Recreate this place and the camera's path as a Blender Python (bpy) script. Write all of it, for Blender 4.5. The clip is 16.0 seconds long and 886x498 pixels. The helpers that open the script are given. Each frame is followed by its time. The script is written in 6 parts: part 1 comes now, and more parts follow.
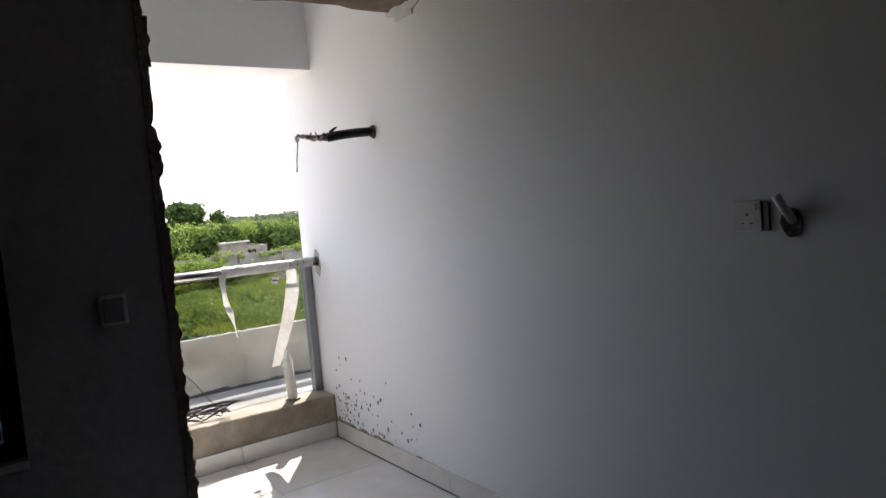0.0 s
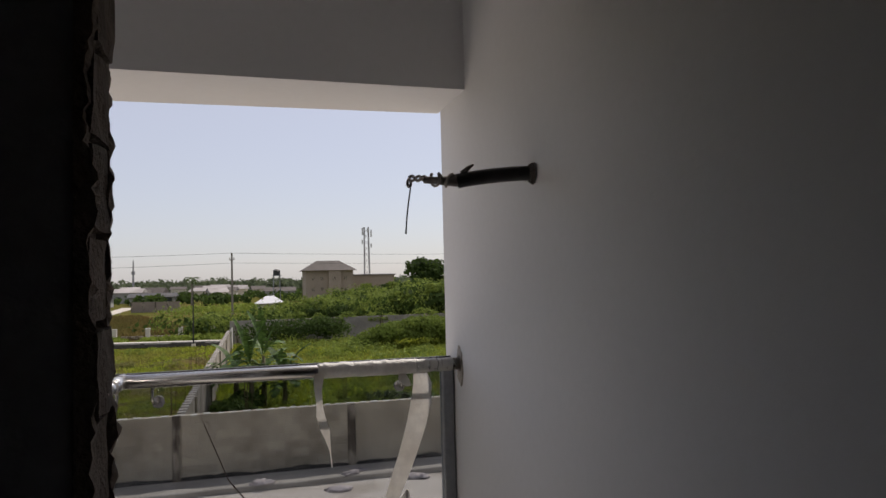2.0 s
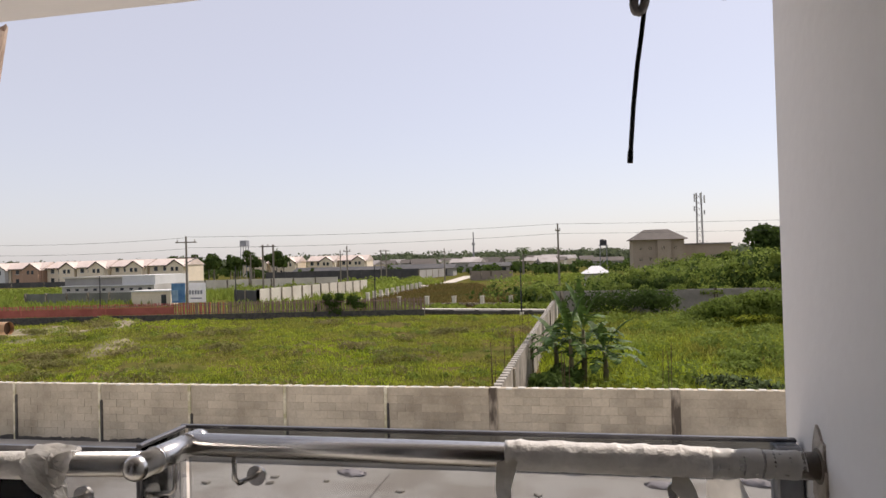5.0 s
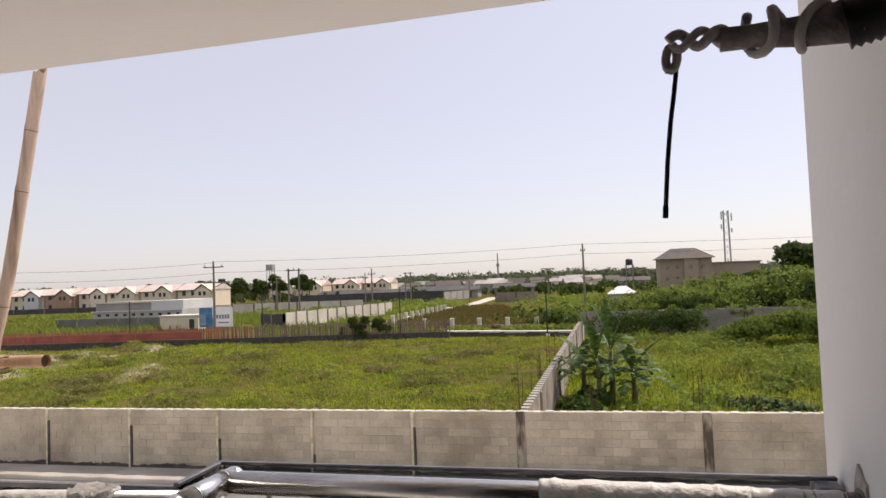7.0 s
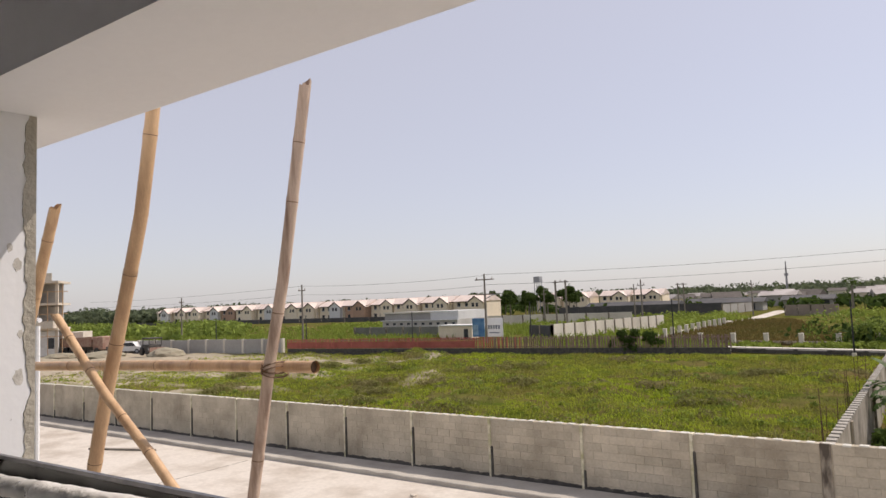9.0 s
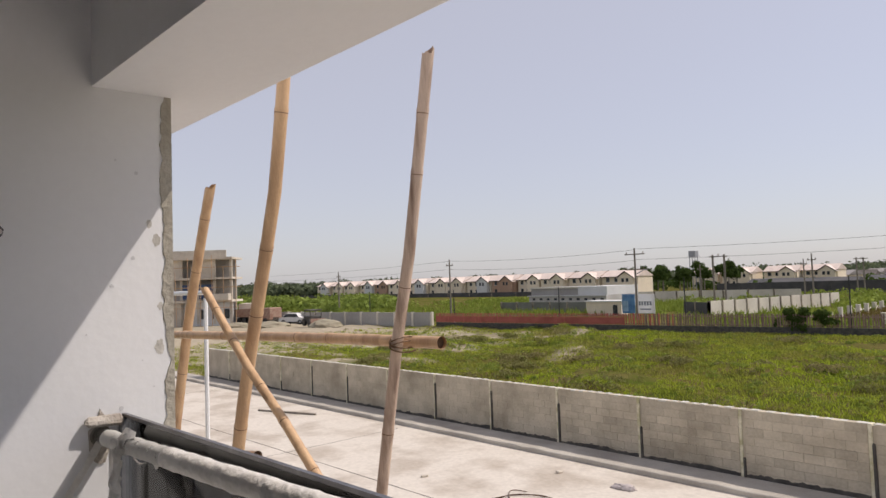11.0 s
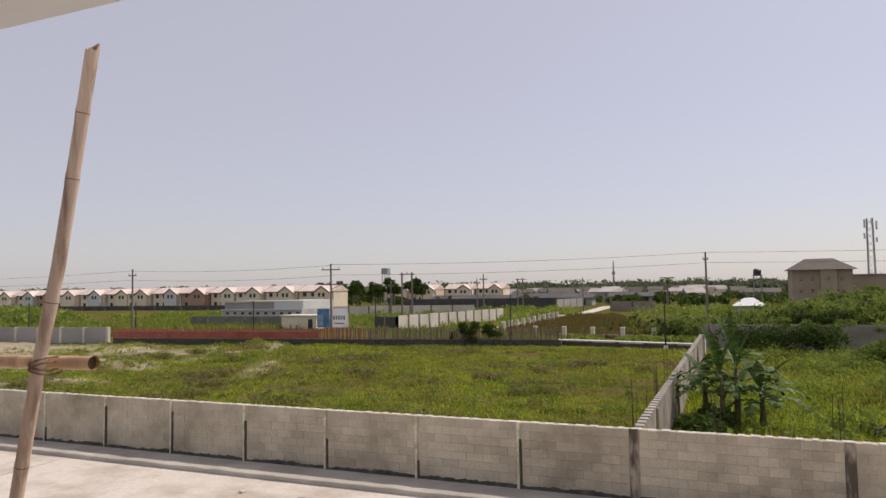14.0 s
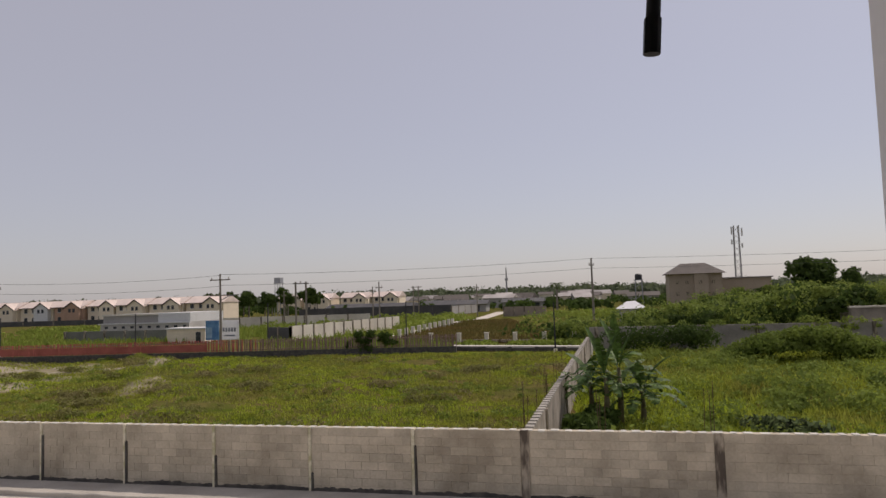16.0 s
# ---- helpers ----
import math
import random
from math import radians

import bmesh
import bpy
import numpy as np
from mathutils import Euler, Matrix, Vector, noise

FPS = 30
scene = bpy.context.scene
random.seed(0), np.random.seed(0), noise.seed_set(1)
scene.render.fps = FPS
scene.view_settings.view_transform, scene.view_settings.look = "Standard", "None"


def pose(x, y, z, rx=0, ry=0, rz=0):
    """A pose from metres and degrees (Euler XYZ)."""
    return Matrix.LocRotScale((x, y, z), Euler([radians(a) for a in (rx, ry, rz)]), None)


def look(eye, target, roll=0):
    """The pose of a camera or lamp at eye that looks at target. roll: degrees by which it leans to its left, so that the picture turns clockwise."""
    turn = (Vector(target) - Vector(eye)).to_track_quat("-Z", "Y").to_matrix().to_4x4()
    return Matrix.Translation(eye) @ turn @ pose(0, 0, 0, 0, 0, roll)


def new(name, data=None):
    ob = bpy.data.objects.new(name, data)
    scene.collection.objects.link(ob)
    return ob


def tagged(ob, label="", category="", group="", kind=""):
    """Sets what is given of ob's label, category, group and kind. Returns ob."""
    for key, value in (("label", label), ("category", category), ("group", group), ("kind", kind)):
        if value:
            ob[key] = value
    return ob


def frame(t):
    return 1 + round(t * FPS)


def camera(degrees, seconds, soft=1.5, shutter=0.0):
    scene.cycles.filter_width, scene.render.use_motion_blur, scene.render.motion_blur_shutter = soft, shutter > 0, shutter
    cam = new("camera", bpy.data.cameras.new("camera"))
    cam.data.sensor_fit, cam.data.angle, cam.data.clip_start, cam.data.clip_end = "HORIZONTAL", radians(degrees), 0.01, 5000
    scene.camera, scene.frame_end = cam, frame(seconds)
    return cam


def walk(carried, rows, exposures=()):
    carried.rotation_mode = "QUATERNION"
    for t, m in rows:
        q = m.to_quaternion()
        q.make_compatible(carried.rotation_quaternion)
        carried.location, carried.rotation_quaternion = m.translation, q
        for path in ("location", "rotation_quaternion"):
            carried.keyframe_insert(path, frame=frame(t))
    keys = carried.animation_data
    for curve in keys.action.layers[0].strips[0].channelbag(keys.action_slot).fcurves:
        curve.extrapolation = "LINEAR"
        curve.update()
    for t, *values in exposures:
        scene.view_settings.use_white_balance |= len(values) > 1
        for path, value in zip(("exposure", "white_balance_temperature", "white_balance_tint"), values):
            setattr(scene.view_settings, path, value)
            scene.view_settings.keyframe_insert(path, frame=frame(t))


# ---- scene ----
cam = camera(65.9, 16.0)
PATH = [
    (0, (-1.81, -3.915, 1.388), (-0.662, -2.283, 1.257), -4.9),
    (0.5, (-1.475, -3.656, 1.403), (-0.303, -2.039, 1.297), -1.4),
    (1, (-1.24, -3.37, 1.447), (-0.596, -1.482, 1.59), -1.2),
    (1.5, (-1.078, -3.155, 1.455), (-0.623, -1.213, 1.612), -3.3),
    (2, (-0.874, -2.803, 1.461), (-0.326, -0.882, 1.551), -1.4),
    (2.5, (-0.682, -2.43, 1.444), (-0.46, -0.449, 1.612), -4.2),
    (3, (-0.589, -2.025, 1.485), (-0.671, -0.032, 1.633), -1.3),
    (3.5, (-0.54, -1.626, 1.511), (-0.799, 0.357, 1.563), -0.9),
    (4, (-0.453, -1.399, 1.511), (-0.83, 0.565, 1.496), -1.1),
    (6.5, (-0.444, -1.398, 1.548), (-0.835, 0.561, 1.647), -2.0),
    (7, (-0.456, -1.415, 1.555), (-0.909, 0.531, 1.646), -2.2),
    (7.5, (-0.452, -1.405, 1.552), (-1.092, 0.488, 1.635), -1.0),
    (8, (-0.485, -1.295, 1.544), (-1.255, 0.549, 1.631), -1.4),
    (8.5, (-0.602, -1.093, 1.53), (-1.58, 0.646, 1.668), -0.5),
    (9, (-0.61, -1.032, 1.533), (-1.757, 0.599, 1.688), -2.2),
    (9.5, (-0.644, -0.974, 1.528), (-1.96, 0.531, 1.614), -2.0),
    (10, (-0.641, -0.926, 1.53), (-2.108, 0.43, 1.629), -1.7),
    (12.5, (-0.621, -0.829, 1.529), (-2.085, 0.531, 1.625), -2.4),
    (13, (-0.606, -0.836, 1.537), (-1.871, 0.709, 1.639), -1.0),
    (13.5, (-0.585, -0.831, 1.536), (-1.616, 0.88, 1.648), -0.7),
    (14, (-0.479, -0.869, 1.543), (-1.245, 0.975, 1.66), -0.9),
    (14.5, (-0.421, -0.782, 1.551), (-0.941, 1.147, 1.65), -1.8),
    (15, (-0.435, -0.832, 1.538), (-0.689, 1.151, 1.592), -0.9),
    (15.5, (-0.428, -0.91, 1.544), (-0.677, 1.074, 1.587), -1.3),
    (16, (-0.408, -0.919, 1.532), (-0.884, 1.019, 1.665), -1.9),
]
EXPOSURES = [(0, 1.53, 6250, 14), (0.5, 1.68, 6250, 14), (1.0, 0.45, 6300, 13), (1.5, -0.2, 6500, 15), (2.0, -0.35, 6600, 16), (2.5, -0.3, 6700, 17), (3.0, -0.15, 6700, 17), (3.5, -0.1, 6700, 17),
             (7.0, 0.05, 6900, 18), (9.0, -0.15, 6750, 17), (10.0, -0.2, 6700, 17), (12.5, -0.30, 6600, 16), (14.5, -0.42, 6850, 19), (15.5, -0.64, 6800, 19), (16.0, -0.64, 6800, 19)]
walk(cam, [(t, look(eye, target, roll)) for t, eye, target, roll in PATH], EXPOSURES)

# ---- world and sun ----
SUN_WAY = Vector((0.70, 1.0, 1.55)).normalized()
world = bpy.data.worlds.new("sky")
scene.world = world
world.use_nodes = True
wn = world.node_tree
sky = wn.nodes.new("ShaderNodeTexSky")
sky.sky_type = "NISHITA"
sky.sun_disc = False
sky.sun_elevation = math.asin(SUN_WAY.z)
sky.sun_rotation = math.atan2(SUN_WAY.x, SUN_WAY.y)
sky.altitude, sky.air_density, sky.dust_density, sky.ozone_density = 0, 1.0, 1.2, 1.0
wn.nodes["Background"].inputs["Strength"].default_value = 0.055
cool = wn.nodes.new("ShaderNodeMix")   # humid air: a little cooler than the clear model
cool.data_type, cool.blend_type = "RGBA", "MULTIPLY"
cool.inputs["Factor"].default_value = 1.0
cool.inputs["B"].default_value = (0.85, 0.955, 1.09, 1)
wn.links.new(sky.outputs[0], cool.inputs["A"])
wn.links.new(cool.outputs["Result"], wn.nodes["Background"].inputs["Color"])
haze, both = wn.nodes.new("ShaderNodeBackground"), wn.nodes.new("ShaderNodeAddShader")   # even white haze over the whole sky
haze.inputs["Color"].default_value, haze.inputs["Strength"].default_value = (0.985, 0.98, 1.0, 1), 0.50
wn.links.new(wn.nodes["Background"].outputs[0], both.inputs[0])
wn.links.new(haze.outputs[0], both.inputs[1])
wn.links.new(both.outputs[0], wn.nodes["World Output"].inputs["Surface"])
sun = new("sun", bpy.data.lights.new("sun", "SUN"))
sun.data.energy, sun.data.angle, sun.data.color = 4.2, radians(0.8), (1.0, 0.94, 0.84)
sun.matrix_world = look(SUN_WAY * 50, (0, 0, 0))

# ---- materials ----
MATS = {}


def mat(name, col, col2=None, rough=0.8, metal=0.0, scale=3.0, fine=40.0, bump=0.15, rand=0.0, spec=0.5, contrast=(0.35, 0.68), stretch=(1, 1, 1), world_co=False, amp=0.36):
    """A surface with a coarse and a fine variation between two colours, fine relief, and a random shade for each object."""
    if name in MATS:
        return MATS[name]
    m = bpy.data.materials.new(name)
    m.use_nodes = True
    nt = m.node_tree
    N, L = nt.nodes.new, nt.links.new
    b = nt.nodes["Principled BSDF"]
    b.inputs["Roughness"].default_value, b.inputs["Metallic"].default_value = rough, metal
    b.inputs["Specular IOR Level"].default_value = spec
    co, mp = N("ShaderNodeTexCoord"), N("ShaderNodeMapping")
    mp.inputs["Scale"].default_value = stretch
    L(N("ShaderNodeNewGeometry").outputs["Position"] if world_co else co.outputs["Object"], mp.inputs["Vector"])
    n1, n2 = N("ShaderNodeTexNoise"), N("ShaderNodeTexNoise")
    for n, s, d in ((n1, scale, 5), (n2, fine, 3)):
        n.inputs["Scale"].default_value, n.inputs["Detail"].default_value = s, d
        L(mp.outputs["Vector"], n.inputs["Vector"])
    r = N("ShaderNodeMapRange")
    r.inputs["From Min"].default_value, r.inputs["From Max"].default_value = contrast
    L(n1.outputs["Fac"], r.inputs["Value"])
    mix = N("ShaderNodeMix")
    mix.data_type = "RGBA"
    c2 = col2 or tuple(v * 0.8 for v in col)
    mix.inputs["A"].default_value, mix.inputs["B"].default_value = (*col, 1), (*c2, 1)
    L(r.outputs["Result"], mix.inputs["Factor"])
    hsv = N("ShaderNodeHueSaturation")
    L(mix.outputs["Result"], hsv.inputs["Color"])
    add = N("ShaderNodeMath")
    add.operation = "MULTIPLY_ADD"
    L(n2.outputs["Fac"], add.inputs[0])
    add.inputs[1].default_value, add.inputs[2].default_value = amp, 1 - amp / 2
    if rand:
        inf, mul, ad2 = N("ShaderNodeObjectInfo"), N("ShaderNodeMath"), N("ShaderNodeMath")
        mul.operation = "MULTIPLY_ADD"
        L(inf.outputs["Random"], mul.inputs[0])
        mul.inputs[1].default_value, mul.inputs[2].default_value = rand, -rand / 2
        L(add.outputs[0], ad2.inputs[0])
        L(mul.outputs[0], ad2.inputs[1])
        add = ad2
    L(add.outputs[0], hsv.inputs["Value"])
    L(hsv.outputs["Color"], b.inputs["Base Color"])
    if bump:
        bp = N("ShaderNodeBump")
        bp.inputs["Strength"].default_value, bp.inputs["Distance"].default_value = bump, 0.02
        L(n2.outputs["Fac"], bp.inputs["Height"])
        L(bp.outputs["Normal"], b.inputs["Normal"])
    MATS[name] = m
    return m


def islands(m, amount):
    """Gives each loose piece of a joined mesh its own shade."""
    nt = m.node_tree
    hsv = [n for n in nt.nodes if n.bl_idname == "ShaderNodeHueSaturation"][0]
    old = hsv.inputs["Value"].links[0].from_socket
    g, mul, ad = nt.nodes.new("ShaderNodeNewGeometry"), nt.nodes.new("ShaderNodeMath"), nt.nodes.new("ShaderNodeMath")
    mul.operation = "MULTIPLY_ADD"
    nt.links.new(g.outputs["Random Per Island"], mul.inputs[0])
    mul.inputs[1].default_value, mul.inputs[2].default_value = amount, -amount / 2
    nt.links.new(old, ad.inputs[0])
    nt.links.new(mul.outputs[0], ad.inputs[1])
    nt.links.new(ad.outputs[0], hsv.inputs["Value"])
    return m


def see_through(m, amount):
    """Lets a part of the light through a thin sheet."""
    nt = m.node_tree
    tr, mx = nt.nodes.new("ShaderNodeBsdfTranslucent"), nt.nodes.new("ShaderNodeMixShader")
    b = nt.nodes["Principled BSDF"]
    nt.links.new(b.inputs["Base Color"].links[0].from_socket, tr.inputs["Color"])
    mx.inputs[0].default_value = amount
    nt.links.new(b.outputs[0], mx.inputs[1])
    nt.links.new(tr.outputs[0], mx.inputs[2])
    nt.links.new(mx.outputs[0], nt.nodes["Material Output"].inputs["Surface"])
    return m


def leafy(name, col, col2, amount=0.7, scale=0.35):
    """Leaves: a little light comes through them."""
    return see_through(islands(mat(name, col, col2, rough=0.8, scale=scale, fine=9, bump=0, spec=0.12), amount), 0.38)


def glass(name, tint=(0.93, 0.97, 0.96), rough=0.0):
    m = bpy.data.materials.new(name)
    m.use_nodes = True
    nt = m.node_tree
    nt.nodes.remove(nt.nodes["Principled BSDF"])
    t, g, f, mx = [nt.nodes.new("ShaderNode" + n) for n in ("BsdfTransparent", "BsdfGlossy", "Fresnel", "MixShader")]
    t.inputs["Color"].default_value = (*tint, 1)
    g.inputs["Roughness"].default_value = rough
    f.inputs["IOR"].default_value = 1.5
    nt.links.new(f.outputs[0], mx.inputs[0])
    nt.links.new(t.outputs[0], mx.inputs[1])
    nt.links.new(g.outputs[0], mx.inputs[2])
    nt.links.new(mx.outputs[0], nt.nodes["Material Output"].inputs["Surface"])
    return m


plaster = mat("white_plaster", (0.775, 0.785, 0.80), (0.745, 0.755, 0.775), rough=0.75, scale=0.7, fine=30, bump=0.05, amp=0.05, contrast=(0.3, 0.75))
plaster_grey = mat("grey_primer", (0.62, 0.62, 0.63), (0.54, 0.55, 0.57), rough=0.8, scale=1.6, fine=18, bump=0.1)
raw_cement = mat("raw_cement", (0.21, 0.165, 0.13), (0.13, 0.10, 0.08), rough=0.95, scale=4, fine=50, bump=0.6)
raw_block = mat("raw_block", (0.15, 0.115, 0.09), (0.09, 0.07, 0.055), rough=0.95, scale=9, fine=70, bump=0.7, rand=0.3)
tile_mat = mat("porcelain_tile", (0.70, 0.69, 0.66), (0.64, 0.62, 0.58), rough=0.12, scale=2, fine=8, bump=0.0)
grout = mat("grout", (0.22, 0.21, 0.19), rough=0.9)
kerb_mat = mat("dirty_cement_kerb", (0.36, 0.315, 0.255), (0.22, 0.185, 0.145), rough=0.9, scale=5, fine=60, bump=0.4)
steel = mat("polished_steel", (0.62, 0.61, 0.59), (0.55, 0.53, 0.51), rough=0.27, metal=1.0, scale=6, fine=90, bump=0.02)
alu_grey = mat("grey_aluminium", (0.30, 0.31, 0.33), (0.25, 0.26, 0.28), rough=0.45, metal=0.6, scale=8)
dark_trim = mat("dark_trim", (0.10, 0.10, 0.11), (0.17, 0.165, 0.17), rough=0.32, metal=0.5, scale=12)
film_mat = mat("torn_white_film", (0.74, 0.72, 0.68), (0.62, 0.59, 0.55), rough=0.5, scale=9, fine=45, bump=0.4)
ribbon_mat = see_through(mat("hanging_film", (0.80, 0.78, 0.74), (0.70, 0.67, 0.62), rough=0.5, scale=9, fine=30, bump=0.3), 0.55)
yard_mat = mat("yard_concrete", (0.58, 0.53, 0.46), (0.43, 0.375, 0.31), rough=0.9, scale=0.55, fine=9, bump=0.25, contrast=(0.46, 0.62))
drain_mat = mat("kerb_concrete", (0.46, 0.425, 0.37), (0.33, 0.30, 0.26), rough=0.95, scale=0.8, fine=20, bump=0.4)
block_mat = mat("sandcrete_block", (0.53, 0.465, 0.355), (0.31, 0.265, 0.195), rough=0.95, scale=0.9, fine=16, bump=0.5, rand=0.26, world_co=True, contrast=(0.38, 0.72))
block_far = islands(mat("sandcrete_far", (0.53, 0.465, 0.355), (0.31, 0.265, 0.195), rough=0.95, scale=0.9, fine=16, bump=0.4, world_co=True, contrast=(0.38, 0.72)), 0.12)
mortar = mat("mortar", (0.52, 0.455, 0.35), (0.37, 0.32, 0.245), rough=0.95, scale=1.1, bump=0.4)
post_mat = mat("pale_post", (0.72, 0.67, 0.52), (0.44, 0.41, 0.24), rough=0.9, scale=5, fine=25, bump=0.4)
damp = mat("damp_shade_concrete", (0.055, 0.05, 0.045), (0.11, 0.10, 0.085), rough=0.9, scale=4)
stained_post = mat("dark_stained_post", (0.10, 0.08, 0.06), (0.40, 0.345, 0.265), rough=0.95, scale=3.2, bump=0.4, stretch=(2, 2, 0.5), contrast=(0.42, 0.6), world_co=True)
bamboo_mat = mat("dry_bamboo", (0.60, 0.395, 0.225), (0.38, 0.225, 0.12), rough=0.45, scale=2.0, fine=26, bump=0.2, stretch=(7, 7, 0.5), contrast=(0.40, 0.74))
bamboo_grey = mat("weathered_bamboo", (0.56, 0.425, 0.33), (0.24, 0.15, 0.105), rough=0.55, scale=2.4, fine=30, bump=0.25, stretch=(9, 9, 0.35), contrast=(0.46, 0.70))
bamboo_cut = mat("bamboo_cut", (0.10, 0.06, 0.035), rough=0.9)
twine = mat("brown_twine", (0.20, 0.12, 0.07), rough=0.9)
rubber_black = mat("black_corrugated_plastic", (0.02, 0.02, 0.022), (0.03, 0.03, 0.032), rough=0.5, scale=20)
cable_grey = mat("grey_cable", (0.60, 0.56, 0.54), (0.46, 0.42, 0.41), rough=0.6, scale=20)
plastic_white = mat("white_plastic", (0.78, 0.78, 0.77), (0.74, 0.74, 0.73), rough=0.35, scale=12, bump=0.02)
hole_dark = mat("broken_plaster_hole", (0.12, 0.105, 0.095), (0.06, 0.05, 0.045), rough=1.0, scale=30, fine=90, bump=0.8)
stain_mat = mat("mould_stain", (0.16, 0.145, 0.12), (0.30, 0.28, 0.25), rough=0.9, scale=20)
rail_glass = glass("clear_glass", (0.65, 0.67, 0.69))
window_glass = glass("grey_glass", (0.30, 0.33, 0.37))


# ---- mesh helpers ----
def obj(name, bm, material, parent=None, label="", category="", group="", kind="", smooth=False):
    me = bpy.data.meshes.new(name)
    bm.normal_update()
    bm.to_mesh(me)
    bm.free()
    for m in (material if isinstance(material, (list, tuple)) else [material]):
        me.materials.append(m)
    if smooth:
        for p in me.polygons:
            p.use_smooth = True
    ob = new(name, me)
    if parent:
        ob.parent = parent
    return tagged(ob, label, category, group, kind)


def part(name, bm, material, parent, label="", smooth=False):
    return obj(name, bm, material, parent, label, smooth=smooth)


def thing(name, label, category, group="", at=(0, 0, 0), rz=0.0):
    ob = new(name)
    ob.empty_display_size = 0.1
    ob.matrix_basis = pose(*at, 0, 0, rz)
    return tagged(ob, label, category, group)


def box(x0, x1, y0, y1, z0, z1, bevel=0.0, bm=None):
    own = bm or bmesh.new()
    vs = bmesh.ops.create_cube(own, size=1.0, matrix=Matrix.Translation(((x0 + x1) / 2, (y0 + y1) / 2, (z0 + z1) / 2)) @ Matrix.Diagonal((abs(x1 - x0), abs(y1 - y0), abs(z1 - z0), 1)))["verts"]
    if bevel:
        bmesh.ops.bevel(own, geom=list({e for v in vs for e in v.link_edges}), offset=bevel, segments=1, affect="EDGES")
    return own


def tube(points, radii, sides=10, bm=None, caps=True):
    """A tube along points, with a radius at each of them."""
    own = bm or bmesh.new()
    pts = [Vector(p) for p in points]
    if not isinstance(radii, (list, tuple)):
        radii = [radii] * len(pts)
    rings, ref = [], None
    for i, p in enumerate(pts):
        d = (pts[min(i + 1, len(pts) - 1)] - pts[max(i - 1, 0)]).normalized()
        if ref is None:
            ref = d.orthogonal().normalized()
        ref = (ref - d * ref.dot(d)).normalized()
        side = d.cross(ref)
        rings.append([own.verts.new(p + (ref * math.cos(a) + side * math.sin(a)) * radii[i]) for a in [k * math.tau / sides for k in range(sides)]])
    for a, b in zip(rings, rings[1:]):
        for k in range(sides):
            own.faces.new((a[k], a[(k + 1) % sides], b[(k + 1) % sides], b[k]))
    if caps:
        own.faces.new(rings[0][::-1])
        own.faces.new(rings[-1])
    return own


def prism(profile, x0, x1, axis="x", bm=None):
    """A closed outline pulled from x0 to x1 along an axis; the outline lies in the two other axes."""
    own = bm or bmesh.new()
    place = {"x": lambda u, a, b: (u, a, b), "y": lambda u, a, b: (a, u, b), "z": lambda u, a, b: (a, b, u)}[axis]
    r0 = [own.verts.new(place(x0, a, b)) for a, b in profile]
    r1 = [own.verts.new(place(x1, a, b)) for a, b in profile]
    n = len(profile)
    for k in range(n):
        own.faces.new((r0[k], r0[(k + 1) % n], r1[(k + 1) % n], r1[k]))
    own.faces.new(r0[::-1])
    own.faces.new(r1)
    bmesh.ops.recalc_face_normals(own, faces=own.faces)
    return own


def raw_mesh(name, verts, faces, material, label="", category="", kind="", parent=None):
    me = bpy.data.meshes.new(name)
    me.from_pydata([tuple(v) for v in verts], [], faces)
    me.materials.append(material)
    ob = new(name, me)
    if parent:
        ob.parent = parent
    return tagged(ob, label, category, "", kind)


def rough_edge(bm, amount, size, seed=0):
    for v in bm.verts:
        v.co += noise.noise_vector(v.co * size + Vector((seed, seed * 2, 0))) * amount
    return bm


# ---- the building ----
GROUND = -3.6
Y_IN, Y_OUT = -1.27, -1.06     # wall between room and balcony
JAMB = -1.18                   # edge of the broken opening
PIER = -3.17
TOP = 2.80

obj("wall_right", box(0, 0.28, -6.0, 0.25, GROUND, 3.6), plaster, label="white plastered wall running from room to balcony", category="wall", kind="structure")
# unseen room shell, added in a dark colour to keep bounce light low
obj("wall_back", box(-5.6, 0, -6.2, -6.0, 0, TOP + 0.2), raw_cement, label="unseen dark back wall of the room, added to cut bounce light", category="wall", kind="structure")
obj("wall_left", box(-5.8, -5.6, -6.2, Y_OUT, 0, TOP + 0.2), raw_cement, label="unseen dark side wall of the room, added to cut bounce light", category="wall", kind="structure")
obj("ceiling", box(-5.6, 0, -6.0, Y_IN, TOP, TOP + 0.2), raw_cement, label="unseen dark room ceiling, added to cut bounce light", category="ceiling", kind="structure")
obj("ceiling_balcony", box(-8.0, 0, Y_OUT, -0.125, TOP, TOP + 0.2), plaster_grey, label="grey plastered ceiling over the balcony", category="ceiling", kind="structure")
obj("beam", prism([(-8.0, -0.22), (-3.17, -0.165), (0, -0.125), (0, 0.29), (-1.5, 0.325), (-8.0, 0.335)], 2.25, 3.4, "z"), plaster, label="deep white plastered beam over the balcony edge", category="beam", kind="structure")
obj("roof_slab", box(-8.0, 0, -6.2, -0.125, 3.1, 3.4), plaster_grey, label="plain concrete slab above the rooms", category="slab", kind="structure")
obj("wall_pier", box(-3.42, PIER, Y_OUT, 0.105, 0, 2.25), plaster, label="white plastered pier wall at the balcony end", category="wall", kind="structure")
obj("wall_pier_top", box(-3.42, PIER, Y_OUT, -0.15, 2.25, TOP), plaster, label="white plastered top of the pier wall", category="wall", kind="structure")
obj("slab", box(-8.0, 0, -6.0, 0.19, -0.3, -0.03), raw_cement, label="raw concrete balcony and room slab", category="slab", kind="structure")
obj("wall_facade", box(-8.0, 0, -0.2, 0.0, GROUND, -0.3), plaster, label="plain plastered facade below the balcony", category="wall", kind="structure")
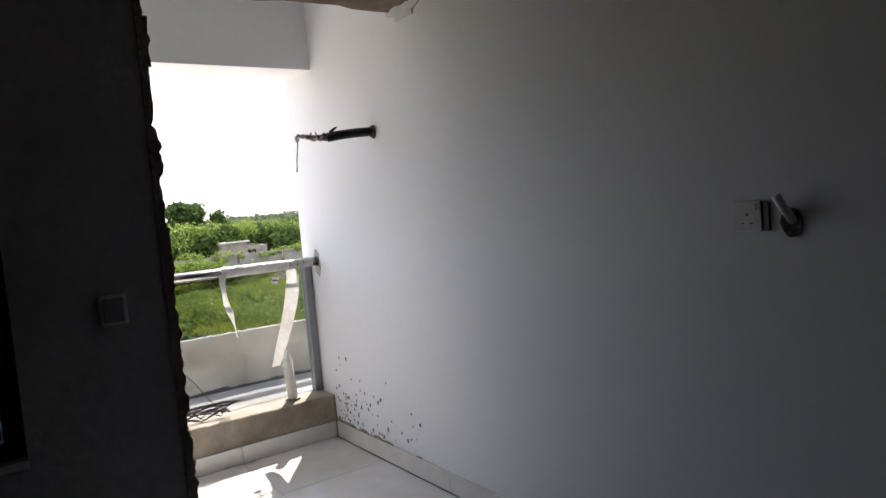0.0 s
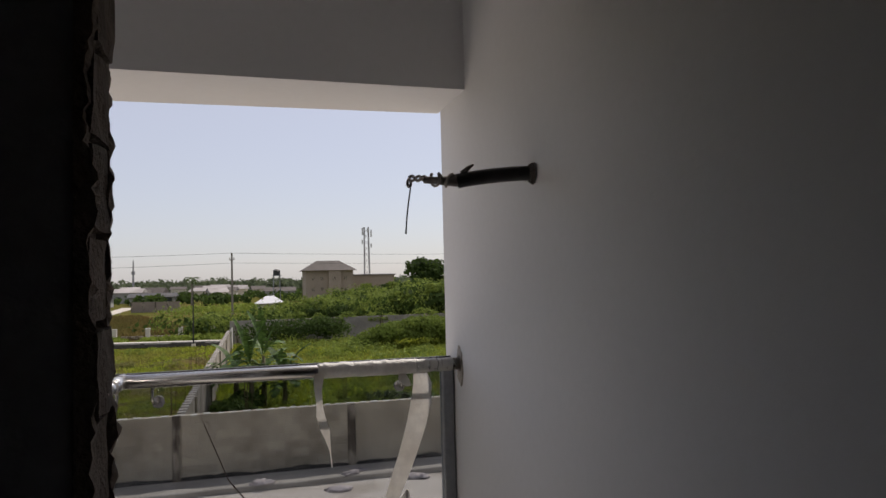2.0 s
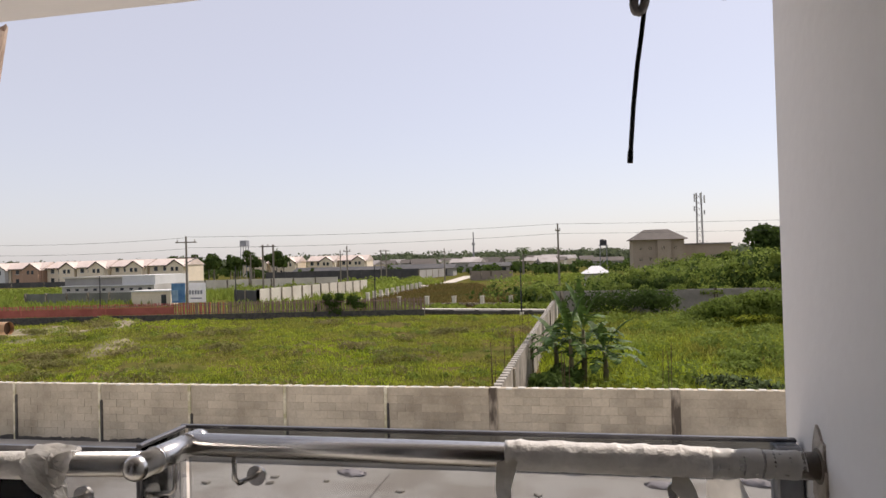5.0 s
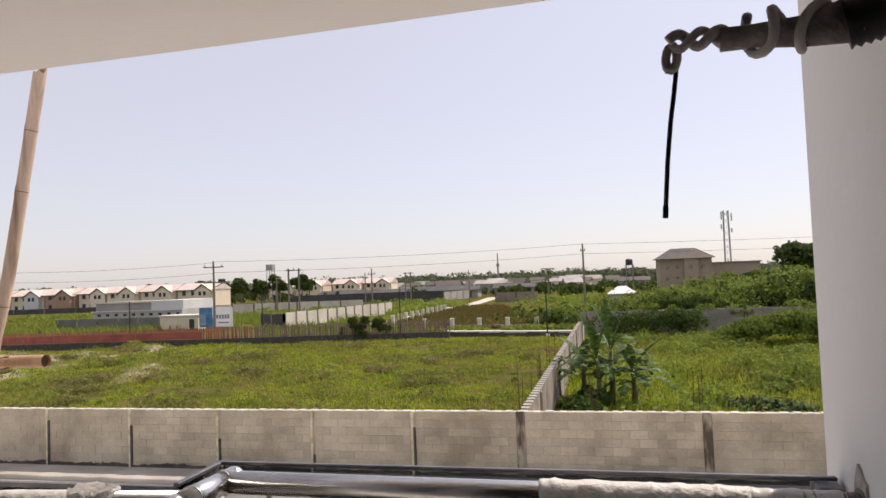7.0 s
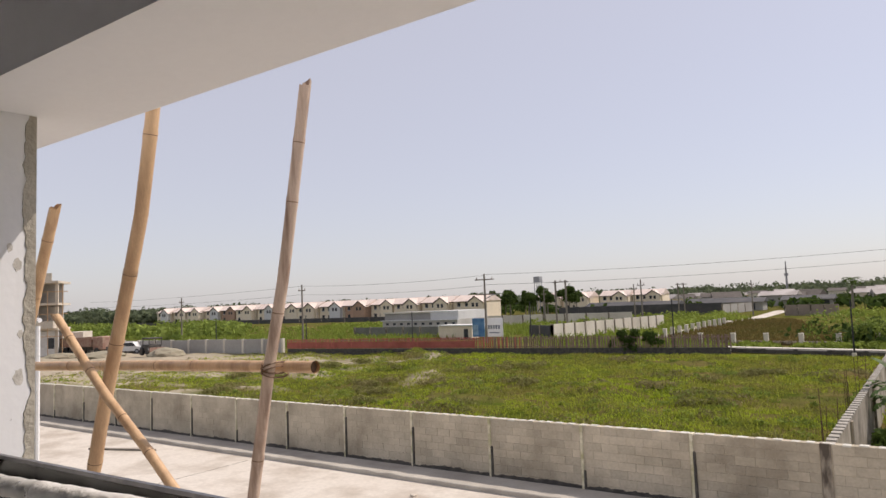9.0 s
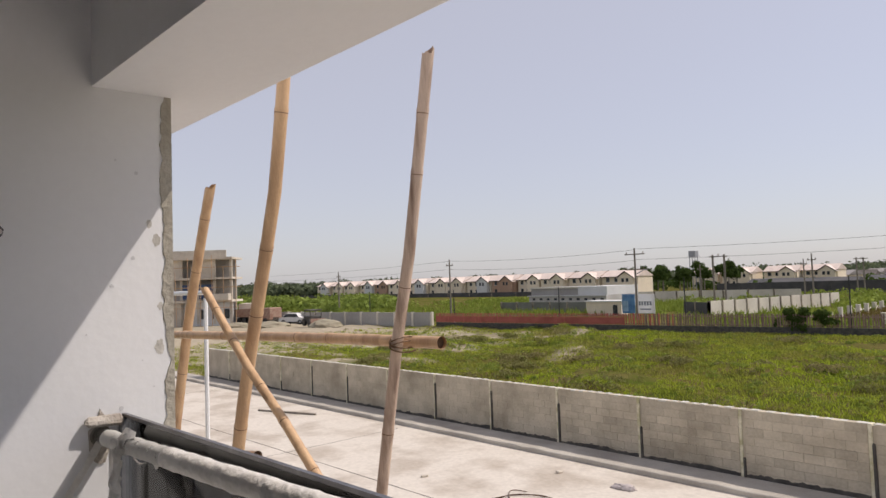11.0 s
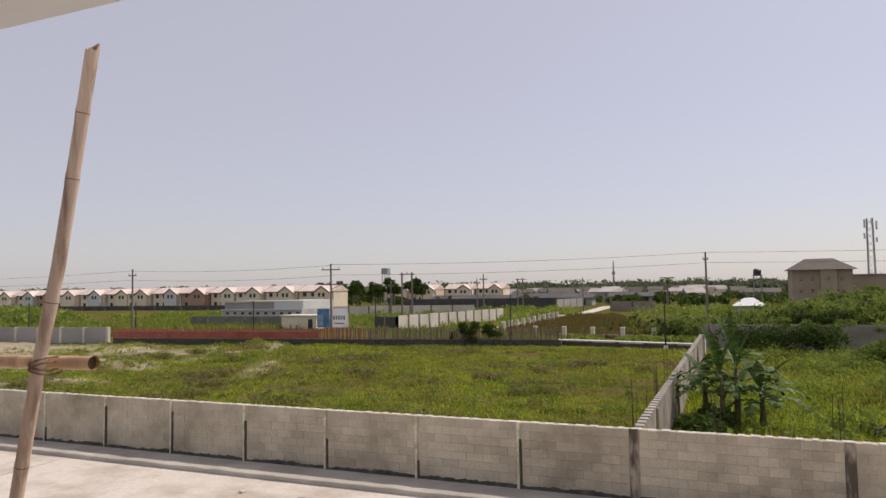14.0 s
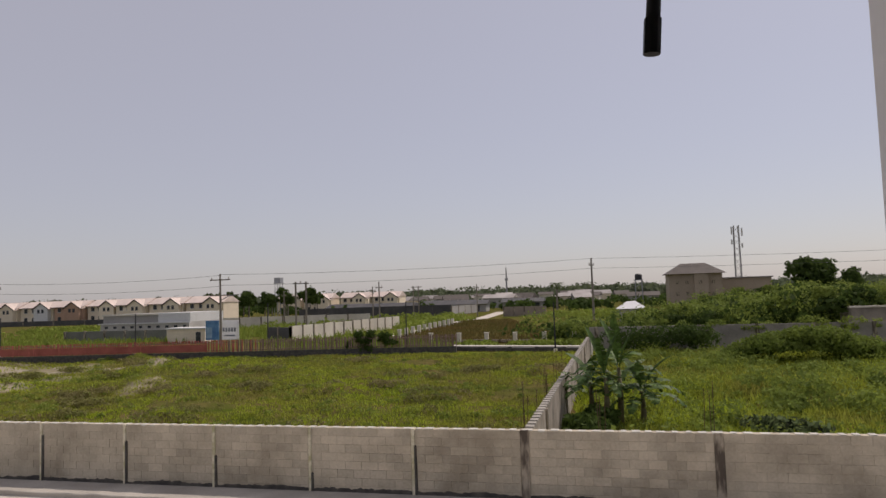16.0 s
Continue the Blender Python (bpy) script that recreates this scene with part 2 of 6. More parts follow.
# wall between room and balcony, with a window hole
W0, W1, WZ0, WZ1 = -2.30, -1.70, 0.66, 2.28
bare_render = mat("bare_render", (0.42, 0.415, 0.43), (0.34, 0.335, 0.35), rough=0.9, scale=1.2, fine=25, bump=0.2)
wall_b = obj("wall_balcony", box(-5.6, W0, Y_IN, Y_OUT, 0, TOP), bare_render, label="grey rendered block wall with a broken-out doorway", category="wall", kind="structure")
for x0, x1, z0, z1 in ((W1, JAMB - 0.03, 0, TOP), (W0, W1, 0, WZ0), (W0, W1, WZ1, TOP), (JAMB - 0.03, 0, 2.42, TOP)):
    part("wall_panel", box(x0, x1, Y_IN, Y_OUT, z0, z1), bare_render, wall_b)


# ---- the broken doorway, floor and railing ----
lintel = rough_edge(box(JAMB - 0.25, 0.0, Y_IN + 0.006, Y_OUT - 0.004, 2.33, 2.42), 0.0, 1)
bmesh.ops.subdivide_edges(lintel, edges=lintel.edges, cuts=14, use_grid_fill=True)
for v in lintel.verts:
    if v.co.z < 2.40:
        v.co += noise.noise_vector(v.co * 14) * 0.022 + noise.noise_vector(v.co * 45) * 0.008
part("lintel", lintel, raw_cement, wall_b, "raw broken concrete lintel edge")
# patch of torn plaster where the lintel met the side wall
patch = box(-0.010, -0.001, -1.33, -1.04, 2.27, 2.42)
bmesh.ops.subdivide_edges(patch, edges=patch.edges, cuts=6, use_grid_fill=True)
for v in patch.verts:
    if v.co.x < -0.01:
        v.co += noise.noise_vector(v.co * 22) * 0.008
    if v.co.z < 2.30:
        v.co.y += (v.co.y + 1.2) * -0.5
part("plaster_scar", patch, plaster_grey, wall_b, "scar of rough filler where the lintel ended")
part("mortar_core", box(JAMB - 0.30, JAMB - 0.028, Y_IN + 0.02, Y_OUT - 0.03, 0.0, 2.40), raw_cement, wall_b, "dark mortar between the hacked blocks")
for i in range(12):
    z0 = i * 0.197
    z1 = min(z0 + 0.192, 2.40)
    b = box(JAMB - 0.34, JAMB + random.uniform(-0.018, 0.012), Y_IN + 0.012, Y_OUT - 0.02, z0 + 0.01, z1 - 0.004)
    bmesh.ops.subdivide_edges(b, edges=b.edges, cuts=5, use_grid_fill=True)
    for v in b.verts:
        if v.co.x > JAMB - 0.1:
            v.co += noise.noise_vector(v.co * 13 + Vector((i, 0, 0))) * 0.012
    part("block", b, raw_block, wall_b, "hacked edge of a raw block")
for side, y in ((-1, Y_IN), (1, Y_OUT)):
    b = box(JAMB - 0.034, JAMB + 0.0, y - 0.006, y + 0.02, 0.0, 2.42) if side < 0 else box(JAMB - 0.10, JAMB - 0.0, y - 0.02, y + 0.006, 0.0, 2.42)
    bmesh.ops.subdivide_edges(b, edges=[e for e in b.edges if abs(e.verts[0].co.z - e.verts[1].co.z) > 1], cuts=150)
    for v in b.verts:
        if v.co.x > JAMB - 0.02:
            v.co.x += noise.noise(v.co * 7) * 0.016 + noise.noise(v.co * 26) * 0.018 + noise.noise(v.co * 60) * 0.008
    part("plaster_edge", b, raw_cement, wall_b, "ragged broken plaster edge")

# old box patch on the room side of the wall
patchb = thing("switch_box", "grey covered switch box on the dark wall", "switch box", at=(-1.393, Y_IN - 0.012, 1.115))
part("plate", box(-0.045, 0.045, -0.004, 0.012, -0.055, 0.055, 0.004), plaster_grey, patchb)
part("cover", box(-0.034, 0.034, -0.009, -0.003, -0.042, 0.042, 0.003), alu_grey, patchb)

# window beside the doorway
win = tagged(new("window_1"), "dark aluminium sliding window with tinted glass", "window", "", "structure")
frame_dark = mat("dark_bronze_frame", (0.018, 0.016, 0.015), (0.028, 0.025, 0.024), rough=0.5, scale=10)
for x0, x1, z0, z1 in ((W0, W1, WZ0, WZ0 + 0.06), (W0, W1, WZ1 - 0.06, WZ1), (W0, W0 + 0.06, WZ0 + 0.06, WZ1 - 0.06), (W1 - 0.06, W1, WZ0 + 0.06, WZ1 - 0.06), (-2.03, -1.97, WZ0 + 0.06, WZ1 - 0.06)):
    part("window_frame", box(x0, x1, Y_IN + 0.05, Y_IN + 0.13, z0, z1, 0.004), frame_dark, win)
for x0, x1 in ((W0 + 0.06, -2.03), (-1.97, W1 - 0.06)):
    pane = part("pane", box(x0, x1, Y_IN + 0.087, Y_IN + 0.093, WZ0 + 0.06, WZ1 - 0.06), window_glass, win)
    pane.visible_shadow = False
part("window_sill", box(W0, W1, Y_IN - 0.01, Y_IN + 0.05, WZ0 - 0.03, WZ0, 0.004), plaster_grey, win)

# tiled floor, skirting and kerb
floor = obj("floor", box(-5.6, 0, -6.0, 0.0, -0.03, -0.006), grout, label="white glossy porcelain tile floor with thin joints", category="floor", kind="structure")
tile_me = bpy.data.meshes.new("tile")
tb = box(-0.2985, 0.2985, -0.2985, 0.2985, -0.006, 0.0, 0.0015)
tb.to_mesh(tile_me)
tb.free()
tile_me.materials.append(tile_mat)
for i in range(9):
    for j in range(10):
        x, y = -0.32 - 0.6 * i, -0.335 - 0.6 * j
        # unseen room floor stays dark and untiled to cut bounce light
        if x < -5.3 or y < -1.9:
            continue
        t_ob = new("tile", tile_me)
        t_ob.parent = floor
        t_ob.location = (x, y, 0)
narrow = box(-5.6, -0.022, -0.035, -0.0, -0.006, -0.001)
part("tile_strip", narrow, tile_mat, floor)
sk = tagged(new("baseboard"), "white tile skirting along balcony wall and kerb", "skirting", "", "structure")
for j in range(9):
    y1 = -0.055 - 0.6 * j
    part("skirting_tile", box(-0.016, -0.002, y1 - 0.598, y1, 0.001, 0.10, 0.002), tile_mat, sk)
for i in range(6):
    x1 = -0.018 - 0.6 * i
    if x1 - 0.6 > PIER - 0.4:
        part("skirting_tile", box(max(x1 - 0.598, PIER), x1, -0.055, -0.041, 0.001, 0.10, 0.002), tile_mat, sk)
kerb_bm = box(PIER, 0.0, -0.04, 0.19, -0.03, 0.264, 0.006)
bmesh.ops.subdivide_edges(kerb_bm, edges=[e for e in kerb_bm.edges if abs(e.verts[0].co.x - e.verts[1].co.x) > 1], cuts=40)
obj("balcony_kerb", rough_edge(kerb_bm, 0.004, 11), kerb_mat, label="dirty cement kerb under the glass railing", category="kerb", kind="structure")
# dark mould spots and chips low on the side wall, and the dirty seam above the skirting
random.seed(3)
spots = bmesh.new()
for i in range(95):
    y = -0.06 - abs(random.gauss(0, 0.42))
    z = 0.11 + abs(random.gauss(0, 0.10)) + (0.25 * random.random() if random.random() < 0.2 else 0)
    r = random.uniform(0.0015, 0.0065)
    if y < -1.02:
        continue
    k = [(y + r * random.uniform(0.5, 1.5) * math.cos(a), z + r * random.uniform(0.8, 2.6) * math.sin(a)) for a in [q * math.tau / 7 for q in range(7)]]
    prism(k, -0.0035, 0.002, "x", spots)
part("mould_spots", spots, stain_mat, bpy.data.objects["wall_right"], "dark mould spots above the skirting")
tagged(bpy.data.objects["mould_spots"], kind="stuff")
seam = box(-0.010, 0.001, -1.0, -0.05, 0.098, 0.116)
bmesh.ops.subdivide_edges(seam, edges=[e for e in seam.edges if abs(e.verts[0].co.y - e.verts[1].co.y) > 0.5], cuts=40)
for v in seam.verts:
    if v.co.z > 0.11:
        v.co.z += 0.02 * noise.noise(v.co * 12) - 0.01 - 0.018 * max(0, -v.co.y - 0.4)
part("dirty_seam", seam, stain_mat, bpy.data.objects["wall_right"], "dirty seam along the skirting")

# corrugated pipe with taped cables that sticks out of the side wall
pipe = thing("conduit_pipe", "black corrugated conduit with taped grey cables, sticking out", "conduit")
pipe.matrix_basis = pose(0, -0.807, 1.792, 0, 3.6, -12)
pr, pp = [], []
for i in range(64):
    u = i / 63
    pp.append((-0.005 - 0.235 * u, 0.02 * u, -0.022 * u * u - 0.012 * u))
    pr.append(0.0235 + (0.0016 if i % 2 else -0.0016))
part("corrugated_hose", tube(pp, pr, 14), rubber_black, pipe, smooth=True)
part("collar", rough_edge(tube([(-0.014, 0, -0.001), (0.0, 0, 0)], [0.028, 0.036], 12), 0.006, 60), hole_dark, pipe, "chipped filler round the hose")
part("taped_cable", rough_edge(tube([(-0.225, 0.02, -0.03), (-0.27, 0.024, -0.036), (-0.315, 0.028, -0.033), (-0.345, 0.03, -0.035)], [0.022, 0.016, 0.012, 0.010], 12), 0.006, 55), mat("dirty_tape", (0.20, 0.18, 0.175), (0.38, 0.35, 0.34), rough=0.6, scale=40, fine=90, bump=0.3), pipe, "grey cable bundle bound with tape", True)
part("tape_tail", tube([(-0.225, 0.02, -0.01), (-0.205, 0.018, 0.012), (-0.19, 0.016, 0.021)], [0.012, 0.007, 0.003], 6), mat("old_tape", (0.16, 0.15, 0.13), rough=0.7), pipe)
loop = [(-0.252 - 0.0022 * k + 0.006 * math.sin(a * 1.4), 0.024 + 0.019 * math.cos(a), -0.032 + 0.020 * math.sin(a)) for k, a in [(k, k * 0.42) for k in range(34)]]
part("cable_loop", tube(loop, 0.0048, 8), cable_grey, pipe, smooth=True)
twist = [(-0.335 - 0.0028 * k, 0.03 + 0.006 * math.cos(k * 0.45), -0.030 + 0.007 * math.sin(k * 0.45)) for k in range(22)]
part("cable_twist", tube(twist, 0.0052, 10), cable_grey, pipe, "twisted grey cable ends", True)
twist2 = [(-0.33 - 0.003 * k, 0.03 - 0.006 * math.cos(k * 0.45), -0.030 - 0.008 * math.sin(k * 0.45)) for k in range(22)]
part("cable_twist", tube(twist2, 0.0045, 10), cable_grey, pipe, smooth=True)
part("cable_twist", tube([(-0.392 + 0.0055 * math.sin(a), 0.036 + 0.003 * math.cos(a), -0.045 + 0.013 * math.cos(a)) for a in [k * 0.44 for k in range(16)]], 0.0048, 8), cable_grey, pipe, smooth=True)
part("black_wire", tube([(-0.387, 0.036, -0.055), (-0.389, 0.036, -0.08), (-0.392, 0.036, -0.11), (-0.3945, 0.037, -0.15), (-0.396, 0.037, -0.206)], 0.0024, 8), rubber_black, pipe, "single black wire hanging down", True)
part("wire_end", tube([(-0.3958, 0.037, -0.196), (-0.396, 0.037, -0.208)], 0.0029, 8), rubber_black, pipe)

# double socket and the broken hole beside it
sock = thing("wall_socket", "white square three-pin wall socket with a switch", "socket", at=(-0.001, -2.845, 1.282))
part("plate", box(-0.010, 0.0, -0.044, 0.044, -0.044, 0.044, 0.004), plastic_white, sock)
for y, z, w, h in ((0.0, 0.004, 0.0035, 0.008), (-0.012, -0.021, 0.007, 0.003), (0.012, -0.021, 0.007, 0.003)):
    part("pin_hole", box(-0.0112, -0.0098, y - w / 2 * 1.2, y + w / 2 * 1.2, z - h / 2, z + h / 2), rubber_black, sock)
part("rocker", box(-0.0145, -0.009, -0.030, -0.018, 0.014, 0.034, 0.002), plastic_white, sock)
part("back_box", box(-0.008, 0.0, -0.062, -0.047, -0.043, 0.036, 0.002), mat("grey_metal_box", (0.2, 0.19, 0.18), rough=0.6), sock)
hole = thing("broken_wall_hole", "broken hole in the plaster with a conduit stub", "wall hole", at=(-0.001, -2.962, 1.275))
hb = bmesh.new()
ring = [(0.028 * (1 + 0.3 * noise.noise(Vector((k * 0.83, 1.4, 0.5)))) * math.cos(k * math.tau / 14) - 0.004, 0.042 * (1 + 0.25 * noise.noise(Vector((k * 0.83, 5.4, 0.5)))) * math.sin(k * math.tau / 14) - 0.014) for k in range(14)]
prism(ring, -0.004, 0.0, "x", hb)
part("cavity", hb, hole_dark, hole)
part("conduit_stub", tube([(0.0, -0.008, -0.012), (-0.03, 0.004, 0.03), (-0.045, 0.012, 0.06)], 0.0125, 10), plastic_white, hole, "white plastic conduit stub", True)

# railing: steel handrail, glass panels on a kerb, brackets, torn wrapping film
rail = thing("glass_railing", "steel and glass balcony railing partly wrapped in torn film", "railing", at=(0, 0, 0))
RZ = 1.10
part("handrail", tube([(-1.345, 0.055, RZ), (-0.0, 0.03, RZ)], 0.0265, 20), steel, rail, "polished steel handrail tube", True)
part("handrail", tube([(PIER, -0.148, RZ - 0.05), (-1.365, -0.10, RZ)], 0.0265, 20), steel, rail, "polished steel handrail tube", True)
part("corner_tube", tube([(-1.355, -0.125, RZ), (-1.345, 0.085, RZ)], 0.027, 20), steel, rail, "short steel corner piece", True)
for p in ((-1.356, -0.128), (-1.344, 0.088)):
    cap = bmesh.new()
    bmesh.ops.create_uvsphere(cap, u_segments=16, v_segments=8, radius=0.0275, matrix=Matrix.Translation((p[0], p[1], RZ)))
    part("end_cap", cap, steel, rail, smooth=True)
part("joint_ring", tube([(-1.352, -0.075, RZ), (-1.3515, -0.067, RZ)], 0.029, 20), steel, rail, smooth=True)
part("joint_ring", tube([(-1.347, 0.04, RZ), (-1.3465, 0.048, RZ)], 0.029, 20), steel, rail, smooth=True)
GY0, GY1, GX = 0.15, -0.03, -1.415
for nm, b in (("glass_panel", box(GX + 0.01, -0.03, GY0 - 0.005, GY0 + 0.005, 0.25, 1.115)), ("glass_panel", box(GX - 0.005, GX + 0.005, GY1, GY0 - 0.01, 0.25, 1.115))):
    part(nm, b, rail_glass, rail, "clear glass panel").visible_shadow = False
gl = prism([(PIER + 0.02, -0.075), (GX - 0.01, GY1 - 0.006), (GX - 0.01, GY1 + 0.004), (PIER + 0.02, -0.065)], 0.25, 1.105, "z")
part("glass_panel", gl, rail_glass, rail, "clear glass panel").visible_shadow = False
part("top_trim", box(GX - 0.012, -0.01, GY0 - 0.007, GY0 + 0.007, 1.113, 1.122, 0.002), dark_trim, rail, "dark trim on the glass edge")
part("top_trim", box(GX - 0.007, GX + 0.007, GY1 - 0.007, GY0 - 0.007, 1.113, 1.122, 0.002), dark_trim, rail, "dark trim on the glass edge")
part("top_trim", prism([(PIER, -0.077), (GX - 0.008, GY1 - 0.007), (GX - 0.008, GY1 + 0.006), (PIER, -0.063)], 1.103, 1.114, "z"), dark_trim, rail, "dark trim on the glass edge")
part("corner_trim", box(GX - 0.007, GX + 0.002, GY1 - 0.007, GY1 + 0.001, 0.26, 1.112), dark_trim, rail, "dark corner strip of the glass")
part("end_channel", box(-0.055, -0.004, GY0 - 0.03, GY0 + 0.03, 0.262, 1.11, 0.004), alu_grey, rail, "grey aluminium end channel")
part("end_channel", box(PIER + 0.002, PIER + 0.025, -0.09, -0.05, 0.262, 1.10, 0.004), alu_grey, rail, "grey aluminium end channel")


def bracket(x, y_rail, y_glass):
    """A bent rod under the handrail that ends in a disc on the glass."""
    b = tube([(x, y_rail, RZ - 0.025), (x, y_rail, RZ - 0.075), (x + 0.004, y_rail + 0.012, RZ - 0.09), (x + 0.012, y_glass - 0.012, RZ - 0.095)], 0.006, 8)
    ob = part("bracket", b, steel, rail, "bent steel rail bracket", True)
    part("disc", tube([(x + 0.012, y_glass - 0.014, RZ - 0.095), (x + 0.012, y_glass - 0.006, RZ - 0.095)], 0.024, 18), steel, ob, "round steel glass clamp", False)


bracket(-1.235, 0.055, GY0)
bracket(-0.26, 0.04, GY0)
bracket(-1.56, -0.106, -0.036)
bracket(-2.85, -0.14, -0.068)
bracket(-3.02, -0.144, -0.068)
b = tube([(-1.35, 0.0, RZ - 0.025), (-1.352, 0.0, RZ - 0.085), (-1.362, 0.0, RZ - 0.095), (-1.40, -0.004, RZ - 0.098)], 0.006, 8)
ob = part("bracket", b, steel, rail, "bent steel rail bracket", True)
part("disc", tube([(-1.402, -0.004, RZ - 0.098), (-1.410, -0.004, RZ - 0.098)], 0.024, 18), steel, ob, "round steel glass clamp")


def wrap(p0, p1, r, seed):
    """Film wound round the tube, creased and uneven."""
    pts, rad, n = [], [], 44
    for i in range(n + 1):
        u = i / n
        p = Vector(p0).lerp(Vector(p1), u)
        pts.append(p + Vector((0, 0, 0.002 * noise.noise(Vector((u * 9, seed, 0))))))
        rad.append(r * (1 + 0.09 * noise.noise(Vector((u * 17, seed, 3))) + (0.05 if i % 7 == 3 else 0)))
    return rough_edge(tube(pts, rad, 18), 0.0016, 45, seed)


part("wrapping_film", wrap((-0.605, 0.044, RZ), (-0.20, 0.034, RZ), 0.031, 1), film_mat, rail, "creased white wrapping film", True)
part("wrapping_film", wrap((-0.205, 0.034, RZ), (-0.03, 0.031, RZ), 0.0275, 5), mat("thin_grey_film", (0.50, 0.49, 0.46), (0.45, 0.44, 0.41), rough=0.45, scale=5), rail, "thin greyish film", True)
part("wrapping_film", wrap((-2.60, -0.133, RZ - 0.034), (-1.555, -0.106, RZ - 0.006), 0.0295, 2), film_mat, rail, "creased white wrapping film", True)
part("wrapping_film", wrap((PIER + 0.08, -0.146, RZ - 0.048), (-2.58, -0.132, RZ - 0.034), 0.028, 7), MATS["thin_grey_film"], rail, "thin greyish film", True)


def ribbon(points, widths, seed, way=(1, 0, 0)):
    b = bmesh.new()
    rows = []
    for i, (p, w) in enumerate(zip(points, widths)):
        j = noise.noise_vector(Vector((i * 1.7, seed, 0))) * 0.006
        d = Vector(way)
        rows.append([b.verts.new(Vector(p) - d * w / 2 + j), b.verts.new(Vector(p) + Vector((0, 0.008 * noise.noise(Vector((i, seed, 4))), 0))), b.verts.new(Vector(p) + d * w / 2 - j)])
    for r0, r1 in zip(rows, rows[1:]):
        for k in range(2):
            b.faces.new((r0[k], r0[k + 1], r1[k + 1], r1[k]))
    bmesh.ops.solidify(b, geom=b.faces[:], thickness=0.0012)
    return b


part("film_ribbon", ribbon([(-0.60, 0.015, 1.105), (-0.61, 0.008, 1.04), (-0.605, 0.005, 0.97), (-0.60, 0.005, 0.92), (-0.585, 0.0, 0.87), (-0.575, 0.0, 0.83), (-0.565, 0.0, 0.78), (-0.56, 0.0, 0.72)], [0.04, 0.032, 0.03, 0.034, 0.04, 0.02, 0.006, 0.003], 1), ribbon_mat, rail, "narrow hanging strip of torn film")
part("film_ribbon", ribbon([(-0.18, 0.04, 1.085), (-0.165, 0.05, 1.02), (-0.175, 0.055, 0.93), (-0.20, 0.05, 0.84), (-0.235, 0.045, 0.74), (-0.275, 0.04, 0.64), (-0.31, 0.035, 0.56), (-0.335, 0.03, 0.50)], [0.05, 0.085, 0.095, 0.09, 0.08, 0.075, 0.065, 0.05], 2), ribbon_mat, rail, "wide hanging strip of torn film")
part("film_ribbon", ribbon([(-0.26, 0.02, 1.075), (-0.255, 0.015, 1.05), (-0.235, 0.015, 1.02)], [0.03, 0.05, 0.02], 6), ribbon_mat, rail, "short torn film flap")


def crumpled(points, widths, seed, way=(1, 0, 0), depth=0.02):
    """A torn sheet of film: a strip with many small folds and a ragged edge."""
    b = bmesh.new()
    P, n, m = [Vector(p) for p in points], 26, 8
    rows, d = [], Vector(way).normalized()
    for i in range(n + 1):
        u = i / n * (len(P) - 1)
        k = min(int(u), len(P) - 2)
        p, w = P[k].lerp(P[k + 1], u - k), widths[k] + (widths[k + 1] - widths[k]) * (u - k)
        row = []
        for j in range(m + 1):
            v = j / m - 0.5
            q = p + d * w * v * (1 + 0.28 * noise.noise(Vector((i * 0.9, seed, j // m * 5.0))))
            f = noise.noise_vector(q * 22 + Vector((seed, 0, 0))) * depth + noise.noise_vector(q * 60) * depth * 0.35
            row.append(b.verts.new(q + f * min(1.0, i / 4 + 0.2)))
        rows.append(row)
    for r0, r1 in zip(rows, rows[1:]):
        for j in range(m):
            b.faces.new((r0[j], r0[j + 1], r1[j + 1], r1[j]))
    bmesh.ops.solidify(b, geom=b.faces[:], thickness=0.001)
    return b


crumple_mat = see_through(mat("crumpled_film", (0.82, 0.81, 0.79), (0.72, 0.70, 0.67), rough=0.45, scale=14, fine=50, bump=0.35), 0.55)
part("film_ribbon", crumpled([(-1.58, -0.125, 1.132), (-1.565, -0.155, 1.10), (-1.525, -0.165, 1.05), (-1.475, -0.17, 1.00), (-1.425, -0.175, 0.945), (-1.385, -0.175, 0.89)], [0.085, 0.10, 0.085, 0.07, 0.045, 0.008], 3), crumple_mat, rail, "crumpled white sheet of torn film")
part("film_ribbon", crumpled([(-1.565, -0.07, 1.10), (-1.56, -0.10, 1.137), (-1.55, -0.145, 1.125), (-1.53, -0.155, 1.07)], [0.07, 0.10, 0.11, 0.05], 4, depth=0.012), crumple_mat, rail, "crumpled film bunched over the rail")
# straps of film tied from the pier flange down to the kerb, and a loose bunch at the flange
part("film_strap", crumpled([(PIER + 0.05, -0.15, 1.06), (PIER + 0.03, -0.26, 0.86), (PIER + 0.015, -0.38, 0.62), (PIER + 0.01, -0.48, 0.42)], [0.035, 0.03, 0.03, 0.025], 8, (0.5, 0.8, 0.3), 0.006), crumple_mat, rail, "white film strap pulled down to one side")
part("film_strap", crumpled([(PIER + 0.07, -0.13, 1.05), (PIER + 0.072, -0.125, 0.8), (PIER + 0.074, -0.12, 0.5)], [0.022, 0.02, 0.02], 9, (0.4, 1, 0), 0.004), crumple_mat, rail, "white film strap hanging down")
part("film_ribbon", crumpled([(PIER + 0.30, -0.145, 1.11), (PIER + 0.28, -0.18, 1.03), (PIER + 0.27, -0.19, 0.90), (PIER + 0.25, -0.19, 0.72)], [0.10, 0.12, 0.10, 0.03], 10, (1, 0, 0), 0.02), crumple_mat, rail, "bunch of torn film under the rail")


